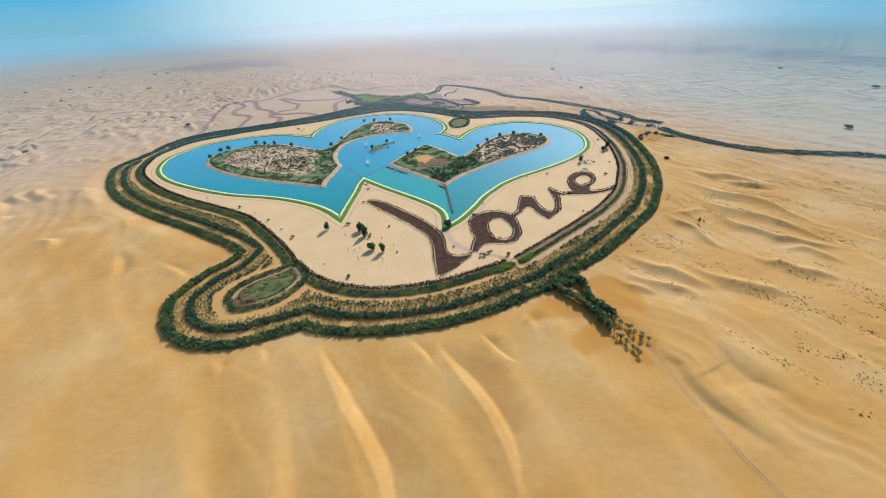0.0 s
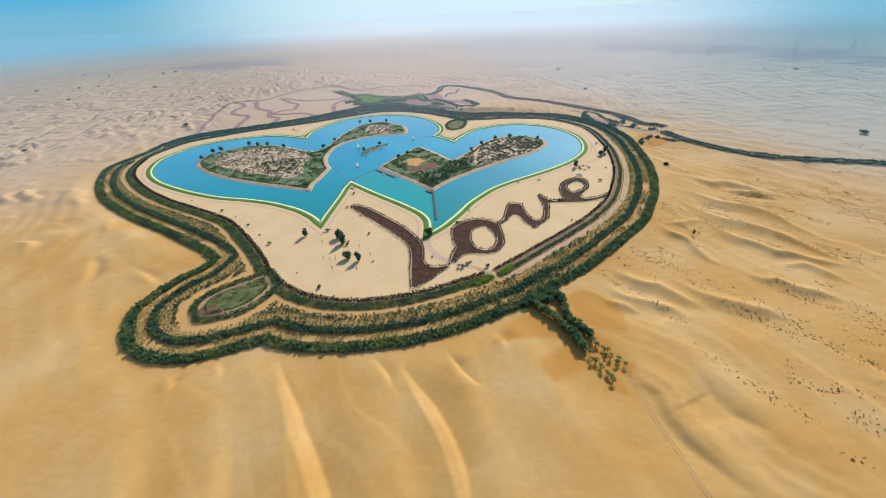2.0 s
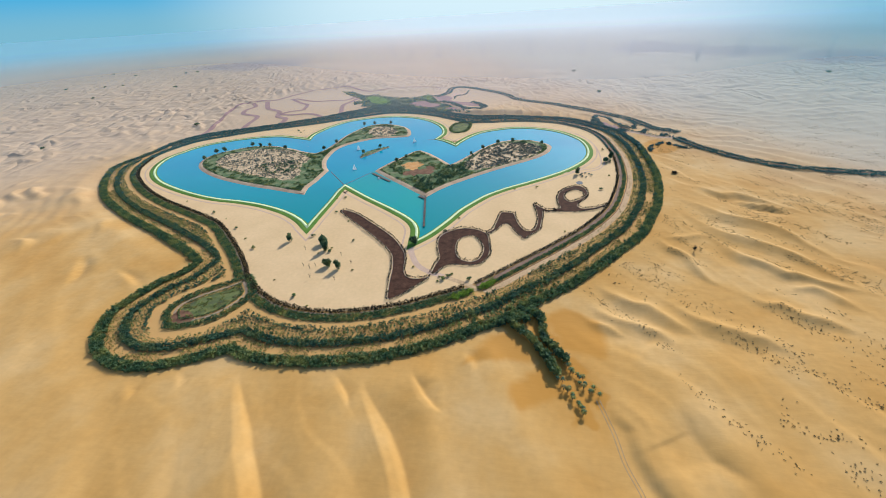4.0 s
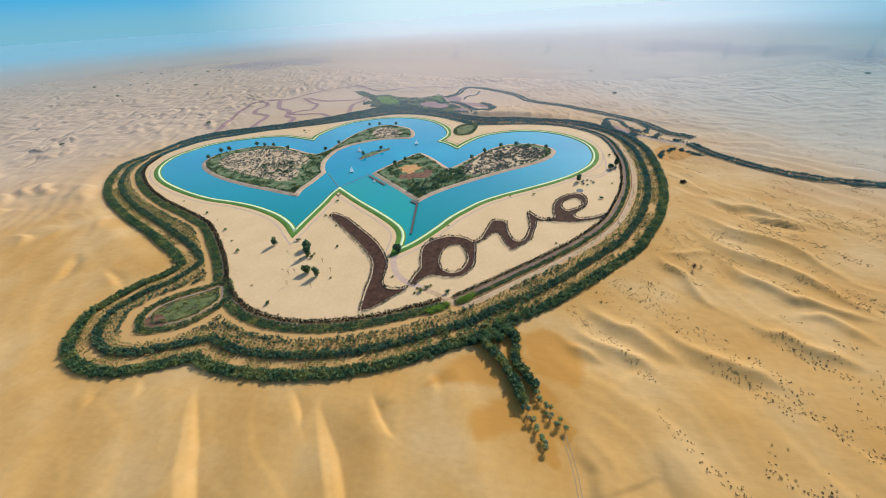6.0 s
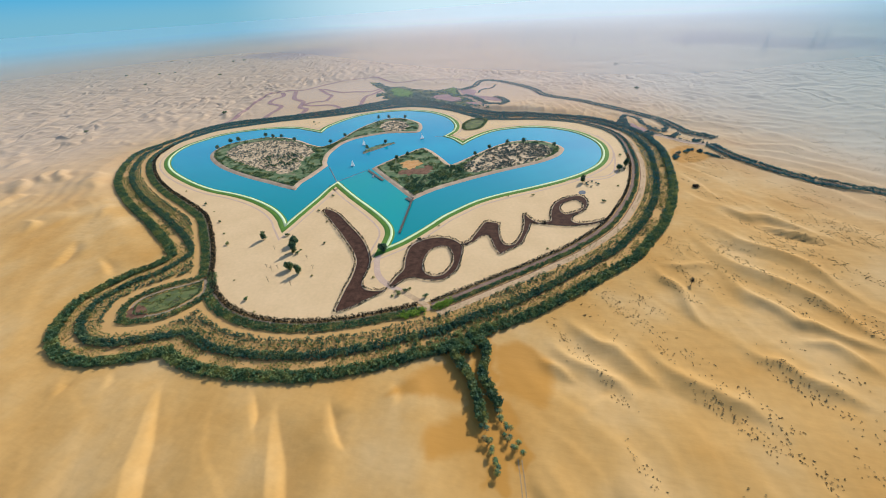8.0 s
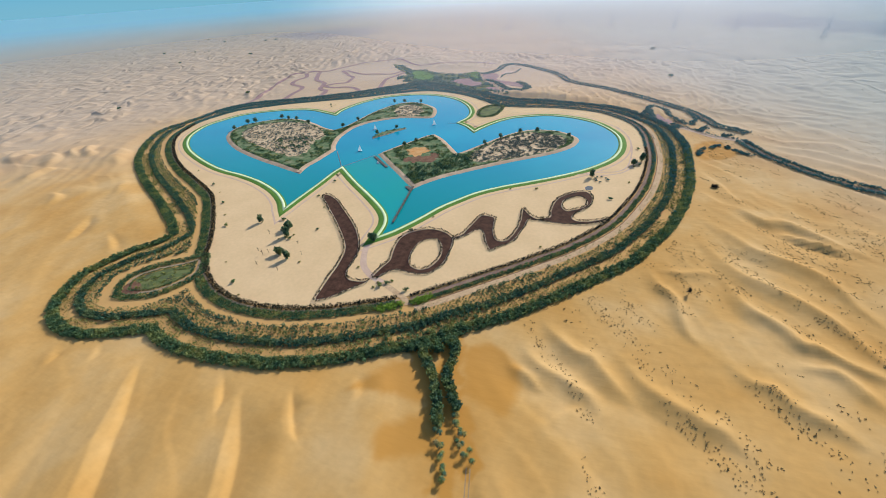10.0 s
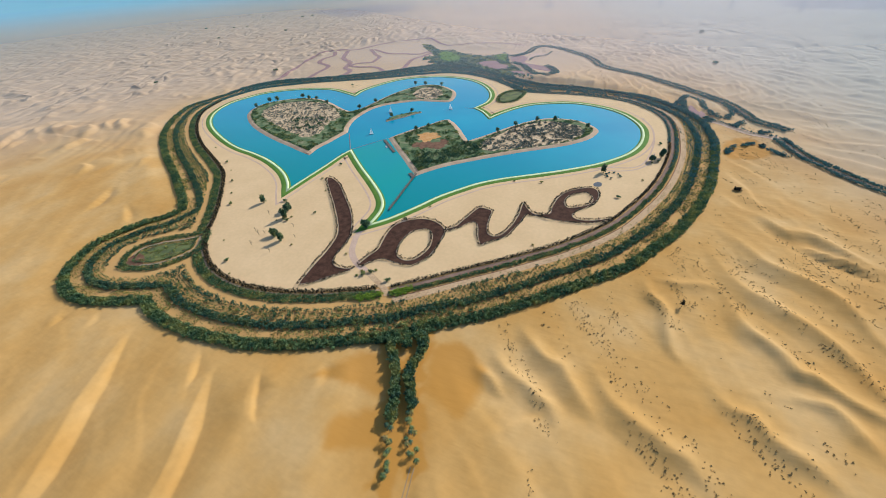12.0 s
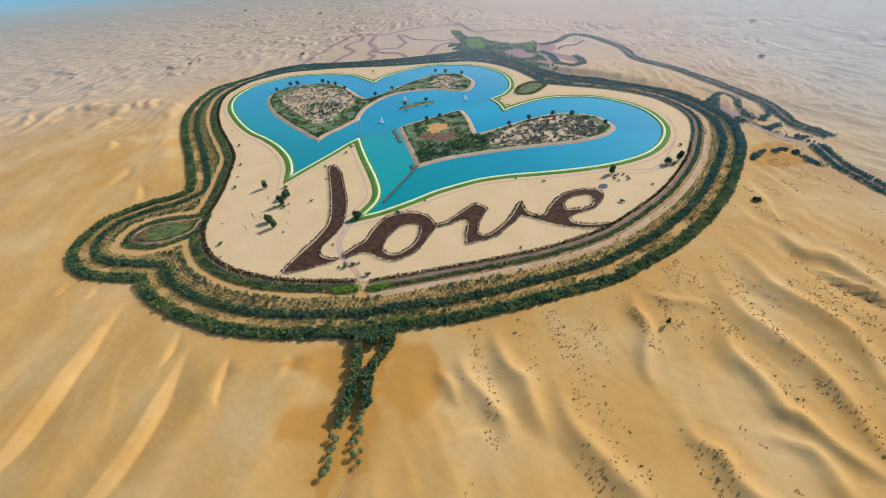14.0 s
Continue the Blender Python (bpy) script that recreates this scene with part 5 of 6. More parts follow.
plant([tree("tree", 6.0, 2.8, 220, M["leaf"], 6, label="broad dark green tree where the lane meets the belt", category="tree", group="trees along the lane")], [tuple(p) for p in knot], (0.9, 1.2))

# desert trees far out on the dunes
FAR_TREES = [(-1876, 1803), (-1385, 1329), (-1104, 1149), (-1762, 1878), (-1603, 1765), (-1825, 2060), (-1257, 1355), (-1186, 1356), (-1400, 1661), (-1720, 2082), (-1574, 1902),
             (-1493, 1910), (-1167, 1660), (-1123, 1675), (-970, 1331), (-2296, 2891), (-2157, 2828), (-1959, 2911), (-1256, 2287), (-743, 668), (-528, 810), (346, 984),
             (631, 594), (888, 827), (348, 1275), (922, 1123)]
plant([tree("tree", 5.5, 4.6, 200, M["leaf_teal"], 8, label="lone dark desert tree standing on the dunes", category="tree", group="desert trees")], FAR_TREES, (0.9, 1.3))
plant([tree("shrub", 3.2, 3.0, 160, M["leaf_dark"], 6, label="wide dark bush in a sandy hollow", category="shrub")], [(313, 504), (352, 617)], (0.9, 1.1))
hollow = tree("tree", 6.0, 1.6, 160, M["leaf_dark"], 5, label="dark lone tree in a sand hollow on a dune crest", category="tree")
hollow.matrix_basis = at_ground(260, 334)

# flat blue-grey oval, darker than the sand round it
tagged(sheet("grey_oval", spline([(192.5, 474), (192, 479), (195, 483), (198.5, 482.5), (199.5, 478), (197.5, 474)], closed=True), 0.07, M["paving"], thick=0.3), "dark grey oval on the raked sand", "paving", kind="structure")

# ---------------------------------------------------------------- planted edges of the letters
for name, (root, o, hs) in letters.items():
    for ln, sgn in [(o, 1)] + [(h, -1) for h in hs]:
        cw = np.sum(ln[:, 0] * np.roll(ln[:, 1], -1) - np.roll(ln[:, 0], -1) * ln[:, 1]) < 0
        out_n = 1.0 if cw else -1.0
        q = even(side(ln, 0.45 * out_n * sgn), 1.25)
        q += rng.normal(scale=0.3, size=q.shape)
        k = len(q)
        verts = leaf_cloud(np.column_stack([q, np.full(k, 0.05)]), 0.60 * (0.6 + 0.9 * rng.random(k)), 2.0 * (0.5 + 0.9 * rng.random(k)), 16, 0.5, 0.0)
        tagged(quads_object("edge_shrubs", verts, M["leaf_dark"], root, "clipped dark shrubs along the edge"), kind="stuff")
        w = even(side(ln, -0.62 * out_n * sgn), 2.0)
        tang = np.roll(w, -1, 0) - w
        tang /= np.linalg.norm(tang, axis=1, keepdims=True) + 1e-9
        bm = bmesh.new()
        for (px, py), (tx, ty) in zip(w, tang):
            e = 0.45 + 0.35 * rng.random()
            c = [bm.verts.new((px + sx * tx * e - sy * ty * 0.24, py + sx * ty * e + sy * tx * 0.24, z)) for z in (0.05, 0.24) for sx, sy in ((-1, -1), (1, -1), (1, 1), (-1, 1))]
            for f in ((4, 5, 6, 7), (0, 1, 5, 4), (1, 2, 6, 5), (2, 3, 7, 6), (3, 0, 4, 7)):
                bm.faces.new([c[i] for i in f])
        tagged(part("edging", bm, M["kerb_stone"], root, "row of pale edging stones inside the shrubs"), kind="stuff")

# ---------------------------------------------------------------- loop in the belt
ring_n = 1.0 if np.sum(loop[:, 0] * np.roll(loop[:, 1], -1) - np.roll(loop[:, 0], -1) * loop[:, 1]) < 0 else -1.0
loop_rows = [even(side(loop, -o * ring_n), 1.9) + rng.normal(scale=0.4, size=(len(even(side(loop, -o * ring_n), 1.9)), 2)) for o in (0.5, 2.5, 4.5)]
spread(np.vstack(loop_rows), 1.5, 2.0, 24, M["leaf"], "loop_hedge", "green hedge round the oval garden")
rows2 = even(side(loop, -10.5 * ring_n), 1.9)
rows2 = rows2[inside(rows2, loop) & (away(rows2, loop) > 9.0)]
spread(rows2, 1.3, 1.8, 24, M["leaf"], "oval_hedge", "inner hedge of the oval garden")
tagged(ribbon("loop_track", loop, (-6.6 * ring_n, -8.6 * ring_n), (0.03, 0.03), M["asphalt"]), "narrow pale track round the oval garden", "track", kind="structure")
core = side(loop, -11.5 * ring_n)
core = core[inside(core, loop) & (away(core, loop) > 10.5)]
tagged(sheet("oval_lawn", core, 0.02, M["oval"], thick=0.3), "patchy olive green lawn in the oval garden", "lawn", kind="structure")

# lawn ends beside the gate, and the path to the lake
for a, b in (((57, 266), (71.5, 274.5)), ((79.5, 279), (89, 287))):
    a, b = np.array(a, float), np.array(b, float)
    q = np.array([a + (b - a) * rng.random() + rng.normal(scale=1.5, size=2) for _ in range(150)])
    spread(q, 1.0, 2.4, 24, M["leaf_lime"], "lime_shrubs", "bright lime green shrubs beside the gate", "shrubs")
gate_path = spline([(48, 293), (35, 299), (24, 309), (17, 324), (14, 336)], 2.0)
tagged(ribbon("gate_path", gate_path, (-2.6, 2.6), (0.06, 0.06), M["path"], closed=False), "pinkish gravel path from the gate to the lake", "path", kind="structure")
gate_way = spline([(76, 276), (71, 281), (60, 287), (48, 293)], 2.0)
tagged(ribbon("gate_way", gate_way, (-2.2, 2.2), (0.05, 0.05), M["verge"], closed=False), "pale sandy way through the gate in the hedge", "path", kind="structure")
tagged(ribbon("belt_track", side(outer, -17.0), (-0.9, 0.9), (-0.2, -0.2), M["orange_track"]), "narrow sandy track between the tree rows", "track", kind="structure")

# ---------------------------------------------------------------- island planting
def scatter(poly, n, keep=None):
    lo, hi = poly.min(0), poly.max(0)
    q = lo + (hi - lo) * rng.random((n, 2))
    q = q[inside(q, poly)]
    return q if keep is None else q[keep(q)]


def ragged(poly, amount):
    """An outline with an uneven edge."""
    p = even(spline(poly, closed=True), 1.5)
    return side(p, 0) + normals(p) * (amount * (lattice(p[:, 0] / 5, p[:, 1] / 5, 91) + 0.6 * lattice(p[:, 0] / 2.2, p[:, 1] / 2.2, 92)))[:, None]


for name, root, poly in (("pale_w", west, PALE_W), ("pale_n", west, PALE_N), ("pale_e", east, PALE_E)):
    sheet("stony_clearing", ragged(poly, 3.0), 0.70, M["stony"], thick=0.1, parent=root, label="pale stony ground between grey shrubs")
sheet("orange_clearing", ragged(ORANGE, 4.5), 0.72, M["clearing"], thick=0.12, parent=east, label="bare orange sand clearing")
sheet("brown_bed", ragged(BROWN, 3.5), 0.71, M["mulch_red"], thick=0.1, parent=east, label="reddish brown planting bed")
clump = lambda q: 0.45 * lattice(q[:, 0] / 13, q[:, 1] / 13, 41) + lattice(q[:, 0] / 3.6, q[:, 1] / 3.6, 42) > -0.2
pale = [scatter(spline(p, closed=True), n, clump) for p, n in ((PALE_W, 3900), (PALE_N, 800), (PALE_E, 6200))]
spread(np.vstack(pale), 1.05, 1.5, 18, M["leaf_grey"], "grey_shrubs", "grey-green shrubs over pale stony ground", "shrubs", zs=0.65)
bank = []
for line in (isle_w, isle_e):
    for o in (5.6, 7.8, 10.0, 12.5, 15.0, 18.0, 21.0, 25.0, 30.0):
        q = even(side(line, -o), 2.6) + rng.normal(scale=1.0, size=(len(even(side(line, -o), 2.6)), 2))
        q = q[inside(q, line) & (away(q, line) > 6.6)]
        for p in (PALE_W, PALE_N, PALE_E, ORANGE, BROWN):
            q = q[~inside(q, np.array(p, float))]
        bank.append(q[lattice(q[:, 0] / 9, q[:, 1] / 9, 51) > (-0.35 if o < 9 else 0.12)])
spread(np.vstack(bank), 1.35, 1.4, 22, M["leaf"], "bank_shrubs", "green shrubs along the island banks", "shrubs", zs=0.6)
spread(scatter(np.array(WOOD_E, float), 620), 1.8, 2.9, 26, M["leaf_teal"], "island_wood", "dense dark green trees on the island", "trees", zs=0.6)
spread(scatter(spline(PALE_W, closed=True), 700, lambda q: (np.hypot((q[:, 0] + 215) / 34, (q[:, 1] - 545) / 26) < 1)), 1.9, 2.4, 22, M["leaf_teal"], "island_thicket", "dense grey-green thicket on the island", "trees", zs=0.6)
spread(side(islet, -1.5)[::2] + rng.normal(scale=0.5, size=side(islet, -1.5)[::2].shape), 1.2, 1.2, 18, M["leaf"], "islet_shrubs", "green shrubs on the small islet", "shrubs", zs=0.55)
spread(scatter(core, 420, lambda q: lattice(q[:, 0] / 5, q[:, 1] / 5, 95) > -0.1), 0.9, 0.9, 12, M["leaf_dry"], "oval_shrubs", "low yellowish-green plants filling the oval garden", "shrubs", zs=0.02)
oval_n = spline(OVAL_N, closed=True)
tagged(sheet("oval_bed", oval_n, 0.06, M["oval"], thick=0.3), "oval green planting bed by the shore", "lawn", kind="structure")
spread(np.vstack([even(oval_n, 1.6), even(side(oval_n, -2), 1.8), even(side(oval_n, 2), 1.8)]), 1.3, 1.8, 22, M["leaf"], "oval_bed_hedge", "green hedge round the oval bed", zs=0.0)

# ---------------------------------------------------------------- park, tracks and hedged road to the north and east
park_edge = np.array(PARK_N, float)
park_poly = np.vstack([even(park_edge, 3.0, False), outer[(outer[:, 0] > -200) & (outer[:, 0] < 58) & (outer[:, 1] > 800)][::-1]])
open_ground = [np.array(p, float) for p in (PARK_LAWN_A, PARK_LAWN_B, CLAY_A, CLAY_B, CLAY_C, CLAY_D)]
q = scatter(park_poly, 5200, lambda q: lattice(q[:, 0] / 22, q[:, 1] / 16, 61) + 0.45 * lattice(q[:, 0] / 7, q[:, 1] / 7, 62) > -0.42)
q = q[~inside(q, outer) & (away(q, spline(PARK_ROAD, 5), False) > 3.5)]
for p in open_ground:
    q = q[~inside(q, p)]
cut = rng.random(len(q)) < 0.25
spread(q[~cut], 2.3, 3.2, 18, M["leaf_hazed"], "park_trees", "dense green park trees behind the belt, tinted blue as haze", "trees")
spread(q[cut], 2.2, 2.4, 18, M["leaf_teal"], "park_shrubs", "green park shrubs behind the belt", "trees")
tagged(sheet("park_ground", park_poly, 0.06, M["oval"], thick=0.5), "dark green scrub under the park trees", "lawn", kind="structure")
for p in (PARK_LAWN_A, PARK_LAWN_B):
    tagged(sheet("park_lawn", spline(p, closed=True), 0.16, M["grass"], thick=0.5), "bright lawn among the park trees", "lawn", kind="structure")
for p in (CLAY_A, CLAY_B, CLAY_C, CLAY_E):
    tagged(sheet("clay_court", spline(p, closed=True), 0.20, M["road"], thick=0.6), "pinkish clay ground among the park hedges", "ground", kind="structure")
tagged(sheet("sand_court", spline(CLAY_D, closed=True), 0.20, M["path"], thick=0.6), "pale pinkish sand inside a hedge loop", "ground", kind="structure")
lawn_dots = np.vstack([scatter(np.array(p, float), 130) for p in (PARK_LAWN_A, PARK_LAWN_B)])
spread(lawn_dots, 1.6, 2.2, 16, M["leaf_teal"], "lawn_trees", "scattered small trees on the park lawn", "trees")


def drape(name, line, half, mat, lift=0.12, label="", category="track"):
    """A strip laid over the ground."""
    k = len(line)
    rows = []
    for o in (-half, 0, half):
        p = side(line, o, False)
        rows.append(np.column_stack([p, ground_z(p) + lift]))
    faces = [(r * k + i + 1, r * k + i, (r + 1) * k + i, (r + 1) * k + i + 1) for r in range(2) for i in range(k - 1)]
    return tagged(mesh_object(name, np.vstack(rows), faces, mat), label, category, kind="structure")


for ln, w in ((ROAD_A, 4.4), (ROAD_B, 5.2), (ROAD_C, 5.6), (ROAD_D, 4.6), (ROAD_E, 4.4), (ROAD_F, 5.0)):
    drape("clay_track", spline(ln, 5), w, M["road"], 0.5, "winding mauve-brown clay track over the sand")
drape("park_road", spline(PARK_ROAD, 4), 2.4, M["asphalt"], 0.45, "pale road winding through the park")
hook = spline(HOOK_HEDGE, 4)
far_pts = [row(hook, o, 2.6, False, 1.0) for o in (-6, -3, 0, 3)]
far_pts.append(row(spline([(15, 974), (20, 1005), (40, 1019), (46, 1051)], 4), 0.0, 2.4, False, 0.8))
wood = scatter(np.array(WOOD_NE, float), 1500)
far_pts.append(wood[~inside(wood, outer) & ~inside(wood, np.array(CLAY_E, float))])
drape("hedged_road", spline(FARHEDGE, 5), 2.6, M["asphalt"], 0.35, "pale road between two far hedges")
for o in (-5.4, -3.6, 3.6, 5.4):
    far_pts.append(row(spline(FARHEDGE, 5), o, 2.2, False, 0.5))
east_line = spline(EASTROAD + EAST_MORE, 6)
drape("east_road", east_line, 2.4, M["asphalt"], 0.35, "pale desert road between hedges")
for o in (-5.4, -3.8, 3.8, 5.4):
    far_pts.append(row(east_line[12:], o, 2.1, False, 0.4))
far_pts.append(row(east_line[:14], 3.0, 2.6, False, 0.6))
el = spline(EASTLOOP, 4)
for o in (-2.5, 0.0, 2.5):
    far_pts.append(row(el, o, 2.8, False, 0.8))
for clump_line, count, loose in (([(334, 671), (340, 678), (345, 685)], 40, 1.6), ([(354, 654), (366, 659)], 26, 1.3), ([(312.6, 579), (317, 592), (320, 600), (325, 607)], 34, 1.0),
                                 ([(333, 612.6), (338, 616), (344, 620)], 24, 0.9), ([(350.6, 614), (351.8, 614.6)], 10, 1.2), ([(357, 607), (362, 597), (370, 591)], 34, 1.5)):
    spots = even(spline(clump_line, 1.0), 0.4, False)
    far_pts.append(spots[rng.integers(0, len(spots), count)] + rng.normal(scale=loose, size=(count, 2)))
spread(np.vstack(far_pts), 1.85, 2.7, 22, M["leaf_hazed"], "far_hedges", "green hedges along the far roads, tinted blue as haze")
drape("east_forecourt", east_line[:14], 5.5, M["path"], 0.3, "pinkish gravel where the far roads meet")
for pts in ([(147, 489), (176, 505), (205, 518), (225, 524), (236, 539), (243, 572), (246, 610), (242, 647), (232, 676)], [(193, 512), (211, 512), (230, 522), (241, 541), (246, 566)]):
    tagged(ribbon("sand_track", spline(pts, 3), (-0.9, 0.9), (0.07, 0.07), M["path"], closed=False), "faint pinkish wheel track on the raked sand", "track", kind="structure")
tagged(sheet("oval_mulch", spline([(-149, 232), (-154, 238), (-153, 245), (-146, 246), (-137, 241), (-135, 236), (-139, 232)], closed=True), 0.06, M["mulch_red"], thick=0.3), "dark brown bed in the oval garden", "planting bed", kind="structure")
drape("wheel_track", spline([(143, 184), (146, 166), (147, 150), (150, 138), (152, 122), (155, 110), (160, 94), (170, 62), (176, 20)], 2) + (-0.9, 0), 0.28, M["rut"], 0.05, "faint wheel rut across the dunes")
drape("wheel_track", spline([(143, 184), (146, 166), (147, 150), (150, 138), (152, 122), (155, 110), (160, 94), (170, 62), (176, 20)], 2) + (0.9, 0), 0.28, M["rut"], 0.05, "faint wheel rut across the dunes")

# ---------------------------------------------------------------- desert scrub
box = np.column_stack([rng.uniform(110, 700, 120000), rng.uniform(120, 900, 120000)])
box = box[~inside(box, side(outer, 5)) & (rng.random(len(box)) < 1.15 - np.hypot(box[:, 0] - 260, box[:, 1] - 300) / 620)]
av, bv = box[:, 0] * NX + box[:, 1] * NY, box[:, 1] * NX - box[:, 0] * NY
dens = lattice(av / 10, bv / 42, 71) + 0.55 * lattice(box[:, 0] / 7, box[:, 1] / 7, 72)
box = box[((dens > 0.46) & (rng.random(len(box)) < 0.85)) | ((dens > 0.0) & (rng.random(len(box)) < 0.15))]
box = box[box[:, 1] > 560 - 1.9 * box[:, 0]]
spread(box, 0.45, 0.47, 8, M["scrub"], "desert_scrub", "sparse tufts of dry desert scrub on the dunes", "scrub", size=0.42)
big = box[rng.permutation(len(box))[:120]]
plant([tree("shrub", 1.6, 1.3, 70, M["scrub"], 4, label="low dark desert bush on sand", category="shrub", group="desert bushes")], [tuple(p) for p in big], (0.5, 1.1))

# ---------------------------------------------------------------- boats, jetty, dock, buoy line
def sailboat():
    root = thing("sailboat", 0, 0, label="small white sailing boat on the lake", category="boat", group="sailing boats")
    bm = bmesh.new()
    st = [(-2.6, 0.75, 0.0), (-1.0, 1.05, -0.05), (1.0, 0.95, -0.05), (2.4, 0.45, 0.05), (3.2, 0.03, 0.2)]
    rings = [[bm.verts.new((x, -w, 0.65 + z)), bm.verts.new((x, -w * 0.6, -0.1)), bm.verts.new((x, w * 0.6, -0.1)), bm.verts.new((x, w, 0.65 + z))] for x, w, z in st]
    for a, b in zip(rings, rings[1:]):
        for i in range(3):
            bm.faces.new((a[i], a[i + 1], b[i + 1], b[i]))
        bm.faces.new((a[3], a[0], b[0], b[3]))
    bm.faces.new(rings[0][::-1])
    part("hull", bm, M["hull"], root)
    bm = bmesh.new()
    tube(bm, (0.4, 0, 0.4), (0.4, 0, 9.0), 0.08, 0.05)
    tube(bm, (0.4, 0, 1.3), (-2.6, 0, 1.3), 0.06, 0.05)
    part("mast", bm, M["steel"], root)
    for nm, pts in (("mainsail", [(0.3, 0, 1.4), (-2.5, 0.25, 1.4), (-1.5, 0.35, 4.6), (0.3, 0, 8.8)]), ("jib", [(3.0, 0, 0.9), (0.7, 0.25, 1.2), (0.5, 0.05, 7.2)])):
        bm = bmesh.new()
        f = bm.faces.new([bm.verts.new(p) for p in pts])
        ex = bmesh.ops.extrude_face_region(bm, geom=[f])
        bmesh.ops.translate(bm, verts=[v for v in ex["geom"] if isinstance(v, bmesh.types.BMVert)], vec=(0, 0.05, 0))
        part(nm, bm, M["sail"], root)
    return root


boat = sailboat()
for i, (x, y, turn) in enumerate(((-98.3, 534, 10), (-117, 619, 5), (-30.6, 652, 190))):
    m = pose(x, y, -0.55, 0, 4, turn)
    if i:
        copy_thing(boat, m)
    else:
        boat.matrix_basis = m
launch = thing("motor_boat", -55.5, 501, -0.55, 130, label="small white motor boat moored at the dock", category="boat")
bm = bmesh.new()
block(bm, (-2.6, -1.0, -0.1), (2.2, 1.0, 0.7))
tube(bm, (2.2, 0, 0.3), (3.6, 0, 0.6), 0.75, 0.08, 8)
part("hull", bm, M["hull"], launch)
bm = bmesh.new()
block(bm, (-1.4, -0.75, 0.7), (0.7, 0.75, 1.9), 0.8)
part("cabin", bm, M["sail"], launch)


def deck(name, a, b, width, z, label, category, rail=True):
    """A timber walkway from a to b: planks on beams and posts, with hand rails."""
    a, b = Vector((*a, z)), Vector((*b, z))
    length, ang = (b - a).length, math.degrees(math.atan2(b.y - a.y, b.x - a.x))
    root = thing(name, a.x, a.y, z, ang, label=label, category=category)
    bm = bmesh.new()
    block(bm, (0, -0.06, -0.1), (0.42, width, 0.0))
    pm = bpy.data.meshes.new("plank")
    bm.to_mesh(pm)
    bm.free()
    pm.materials.append(M["timber"])
    n = int(length / 0.46)
    for i in range(n):
        ob = new("plank", pm)
        ob.parent = root
        ob.matrix_basis = pose(i * 0.46, -width / 2, 0)
    for s in (-1, 1):
        bm = bmesh.new()
        block(bm, (0, s * width * 0.4 - 0.1, -0.35), (length, s * width * 0.4 + 0.1, -0.102))
        part("beam", bm, M["timber"], root)
        if rail:
            bm = bmesh.new()
            block(bm, (0, s * width / 2 - 0.06, 1.0), (length, s * width / 2 + 0.06, 1.1))
            part("hand_rail", bm, M["timber"], root)
        for i in range(int(length / 4) + 1):
            bm = bmesh.new()
            tube(bm, (i * 4, s * (width / 2 - 0.02), -3.2), (i * 4, s * (width / 2 - 0.02), 1.05 if rail else 0.4), 0.12, 0.12, 6)
            part("post", bm, M["timber"], root)
    return root


deck("footbridge", (13.6, 445.5), (21.4, 373.5), 1.8, 0.55, "narrow weathered timber footbridge over the water", "footbridge")
deck("dock", (-68.5, 519), (-38, 490), 3.4, 0.25, "dark timber dock beside the island", "dock", rail=False)
deck("landing", (6, 446), (15, 438.5), 4.0, 0.45, "dark timber landing at the island tip", "dock", rail=False)
buoys = np.vstack([np.linspace((-130, 527), (-97, 482), 40), np.linspace((-97, 482), (-70, 525), 40), np.linspace((3, 663.5), (-12, 663), 12)])
bm = bmesh.new()
for x, y in buoys:
    block(bm, (x - 0.62, y - 0.45, -0.65), (x + 0.62, y + 0.45, -0.30), 0.7)
tagged(part("buoy_line", bm, M["rope"]), "chain of reddish floats between the lake halves", "buoys", kind="stuff")

# ---------------------------------------------------------------- pylons and a far hut
def pylon(height=50.0):
    root = thing("pylon", 0, 0, label="grey lattice power pylon far off on the dunes", category="pylon", group="power pylons")
    legs = []
    for sx, sy in ((-1, -1), (1, -1), (1, 1), (-1, 1)):
        bm = bmesh.new()
        tube(bm, (sx * 5, sy * 5, -2), (sx * 1.3, sy * 1.3, height * 0.62), 0.42, 0.34, 4)
        tube(bm, (sx * 1.3, sy * 1.3, height * 0.62), (sx * 0.3, sy * 0.3, height), 0.34, 0.22, 4)
        part("leg", bm, M["steel"], root)
    for face in range(4):
        bm = bmesh.new()
        c, s = [(1, 0), (0, 1), (-1, 0), (0, -1)][face]
        for i in range(6):
            z0, z1 = height * 0.62 * i / 6, height * 0.62 * (i + 1) / 6
            w0, w1 = 5 - 3.7 * i / 6, 5 - 3.7 * (i + 1) / 6
            for sg in (-1, 1):
                p0, p1 = (w0, sg * w0), (w1, -sg * w1)
                tube(bm, (p0[0] * c - p0[1] * s, p0[0] * s + p0[1] * c, z0), (p1[0] * c - p1[1] * s, p1[0] * s + p1[1] * c, z1), 0.16, 0.16, 4)
        part("bracing", bm, M["steel"], root)
    for z, w in ((0.66, 9.0), (0.79, 7.5), (0.92, 6.0)):
        bm = bmesh.new()
        for sg in (-1, 1):
            tube(bm, (0, 0.6, height * z), (sg * w, 0, height * z + 0.4), 0.34, 0.18, 4)
            tube(bm, (0, -0.6, height * z + 2.2), (sg * w, 0, height * z + 0.5), 0.24, 0.14, 4)
        part("crossarm", bm, M["steel"], root)
    return root


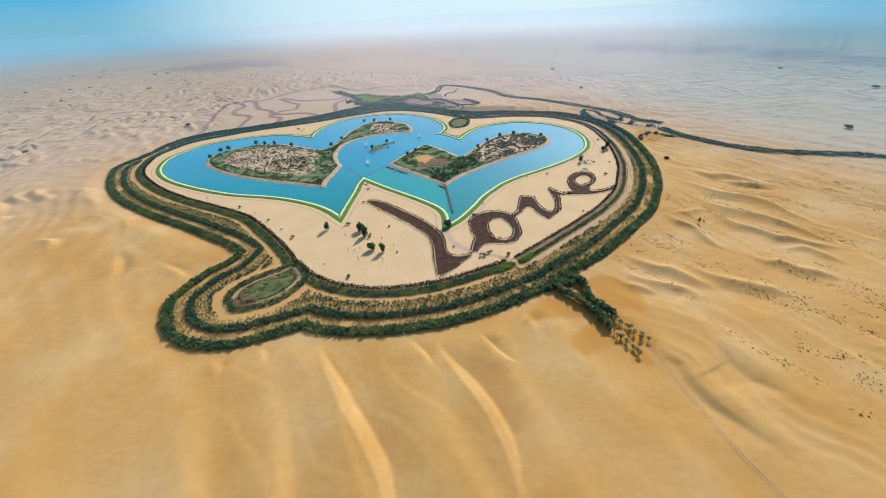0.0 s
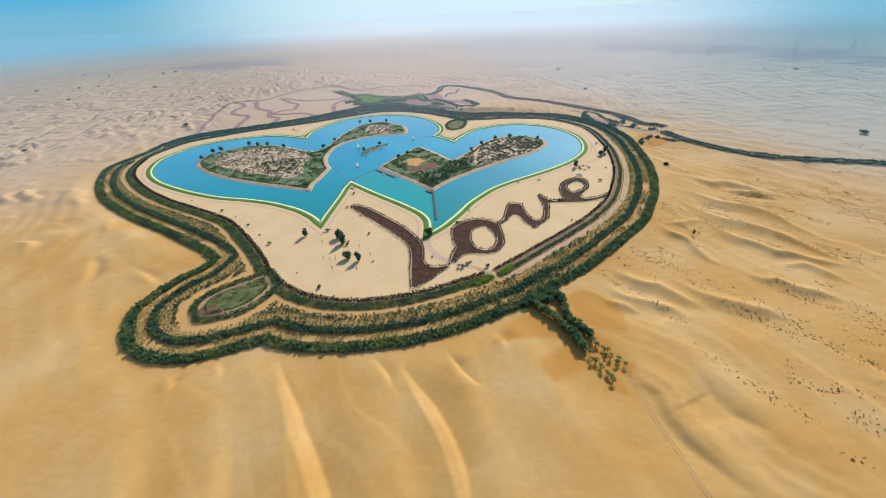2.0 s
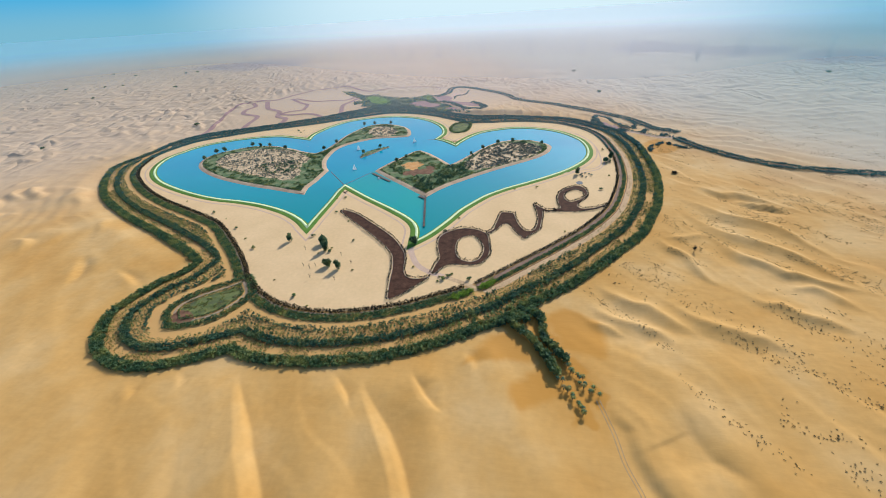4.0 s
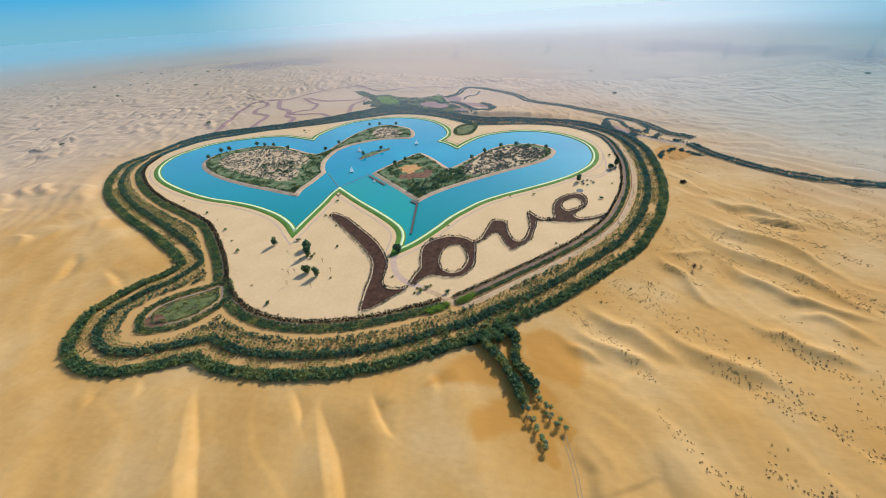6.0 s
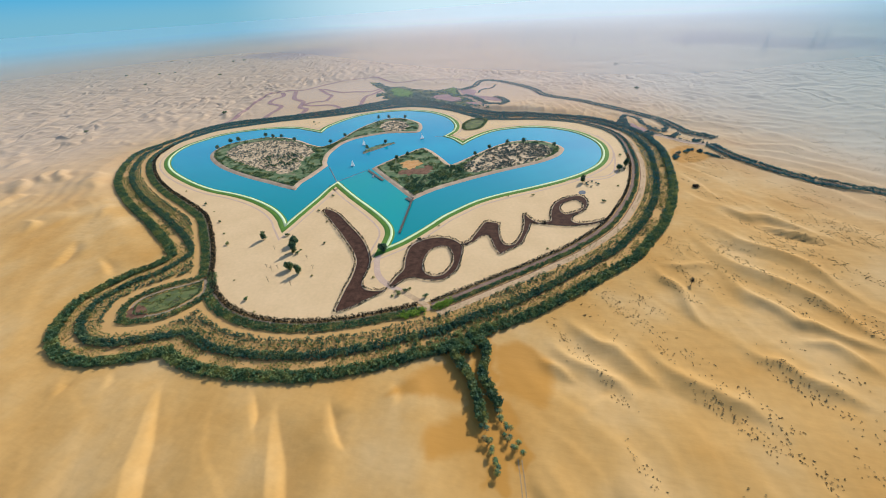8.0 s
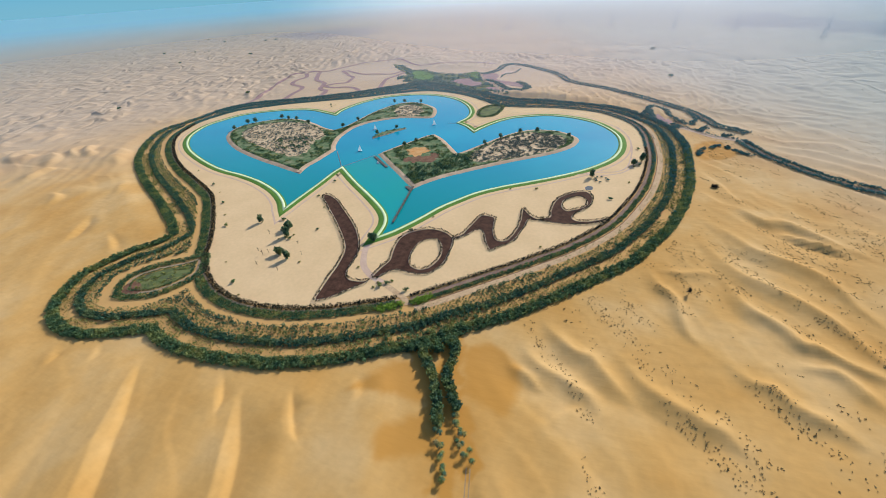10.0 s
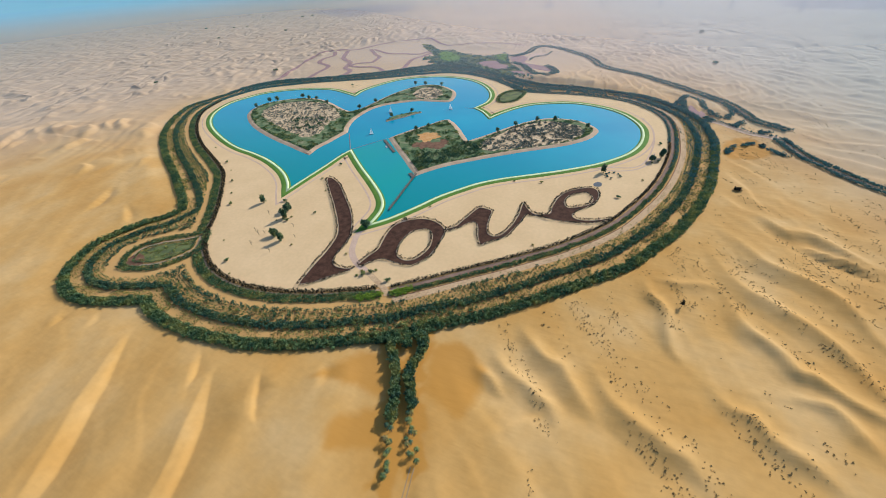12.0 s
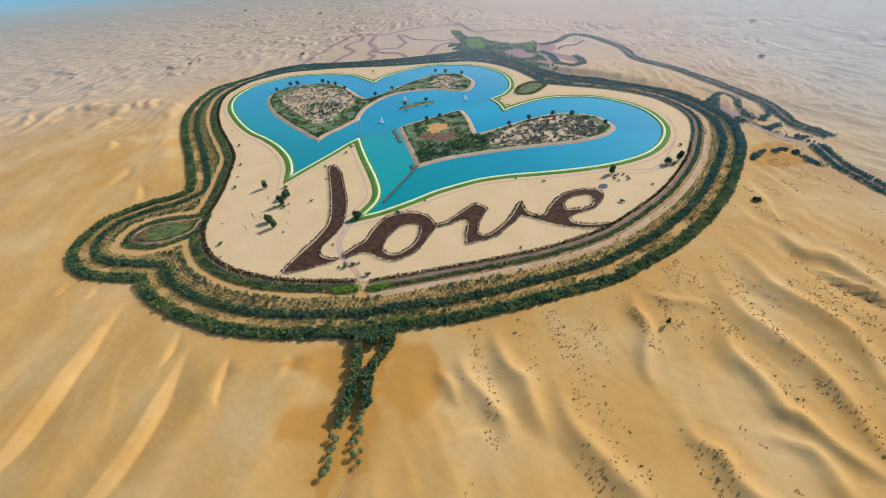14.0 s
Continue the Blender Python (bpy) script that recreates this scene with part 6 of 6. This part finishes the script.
PYLONS = [(-2788, 2666), (-2272, 2467), (-2096, 2375), (-1813, 2200), (-1669, 2105), (-1531, 2378), (-1229, 2226), (-799, 2071), (-644, 1983), (-451, 1903), (-320, 1912),
          (-235, 1896), (-100, 1797), (84, 1778), (268, 1737), (454, 1654), (605, 1586), (767, 1445), (902, 1487), (947, 1521), (1101, 1379), (1307, 1418), (1355, 1431)]
tower = pylon()
for i, (x, y) in enumerate(PYLONS):
    m = at_ground(x, y, 0.95 + 0.15 * rng.random(), -35)
    if i:
        copy_thing(tower, m)
    else:
        tower.matrix_basis = m


def hut(x, y, turn, w, d, h):
    root = thing("hut", x, y, float(ground_z(np.array([[x, y]]))[0]) - 0.2, turn, label="small pale desert building near the pylons", category="hut", group="far huts")
    bm = bmesh.new()
    block(bm, (-w / 2, -d / 2, 0), (w / 2, d / 2, h))
    part("wall", bm, M["canopy"], root)
    bm = bmesh.new()
    block(bm, (-w / 2 - 0.5, -d / 2 - 0.5, h + 0.01), (w / 2 + 0.5, d / 2 + 0.5, h + 0.5), 0.9)
    part("roof", bm, M["steel"], root)
    bm = bmesh.new()
    block(bm, (-0.6, -d / 2 - 0.08, 0.05), (0.6, -d / 2 - 0.003, 2.1))
    part("door", bm, M["timber"], root)
    return root


hut(-114, 1823, 20, 16, 9, 6)
hut(-96, 1815, 20, 8, 6, 9)
hut(-47, 1815, 10, 7, 5, 4)

# ---------------------------------------------------------------- sheet painted as haze over the far desert
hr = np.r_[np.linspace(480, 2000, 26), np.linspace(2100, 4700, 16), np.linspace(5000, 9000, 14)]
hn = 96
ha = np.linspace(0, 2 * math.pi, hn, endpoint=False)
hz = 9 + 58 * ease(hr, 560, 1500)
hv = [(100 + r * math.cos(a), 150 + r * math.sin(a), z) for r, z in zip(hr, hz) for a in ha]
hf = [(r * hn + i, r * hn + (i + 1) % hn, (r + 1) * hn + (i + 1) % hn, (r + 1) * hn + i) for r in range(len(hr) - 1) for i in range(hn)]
tagged(mesh_object("backdrop", hv, hf, M["haze"], smooth=True), "flat sheet painted as pale blue haze over the distant desert", "haze", kind="structure")
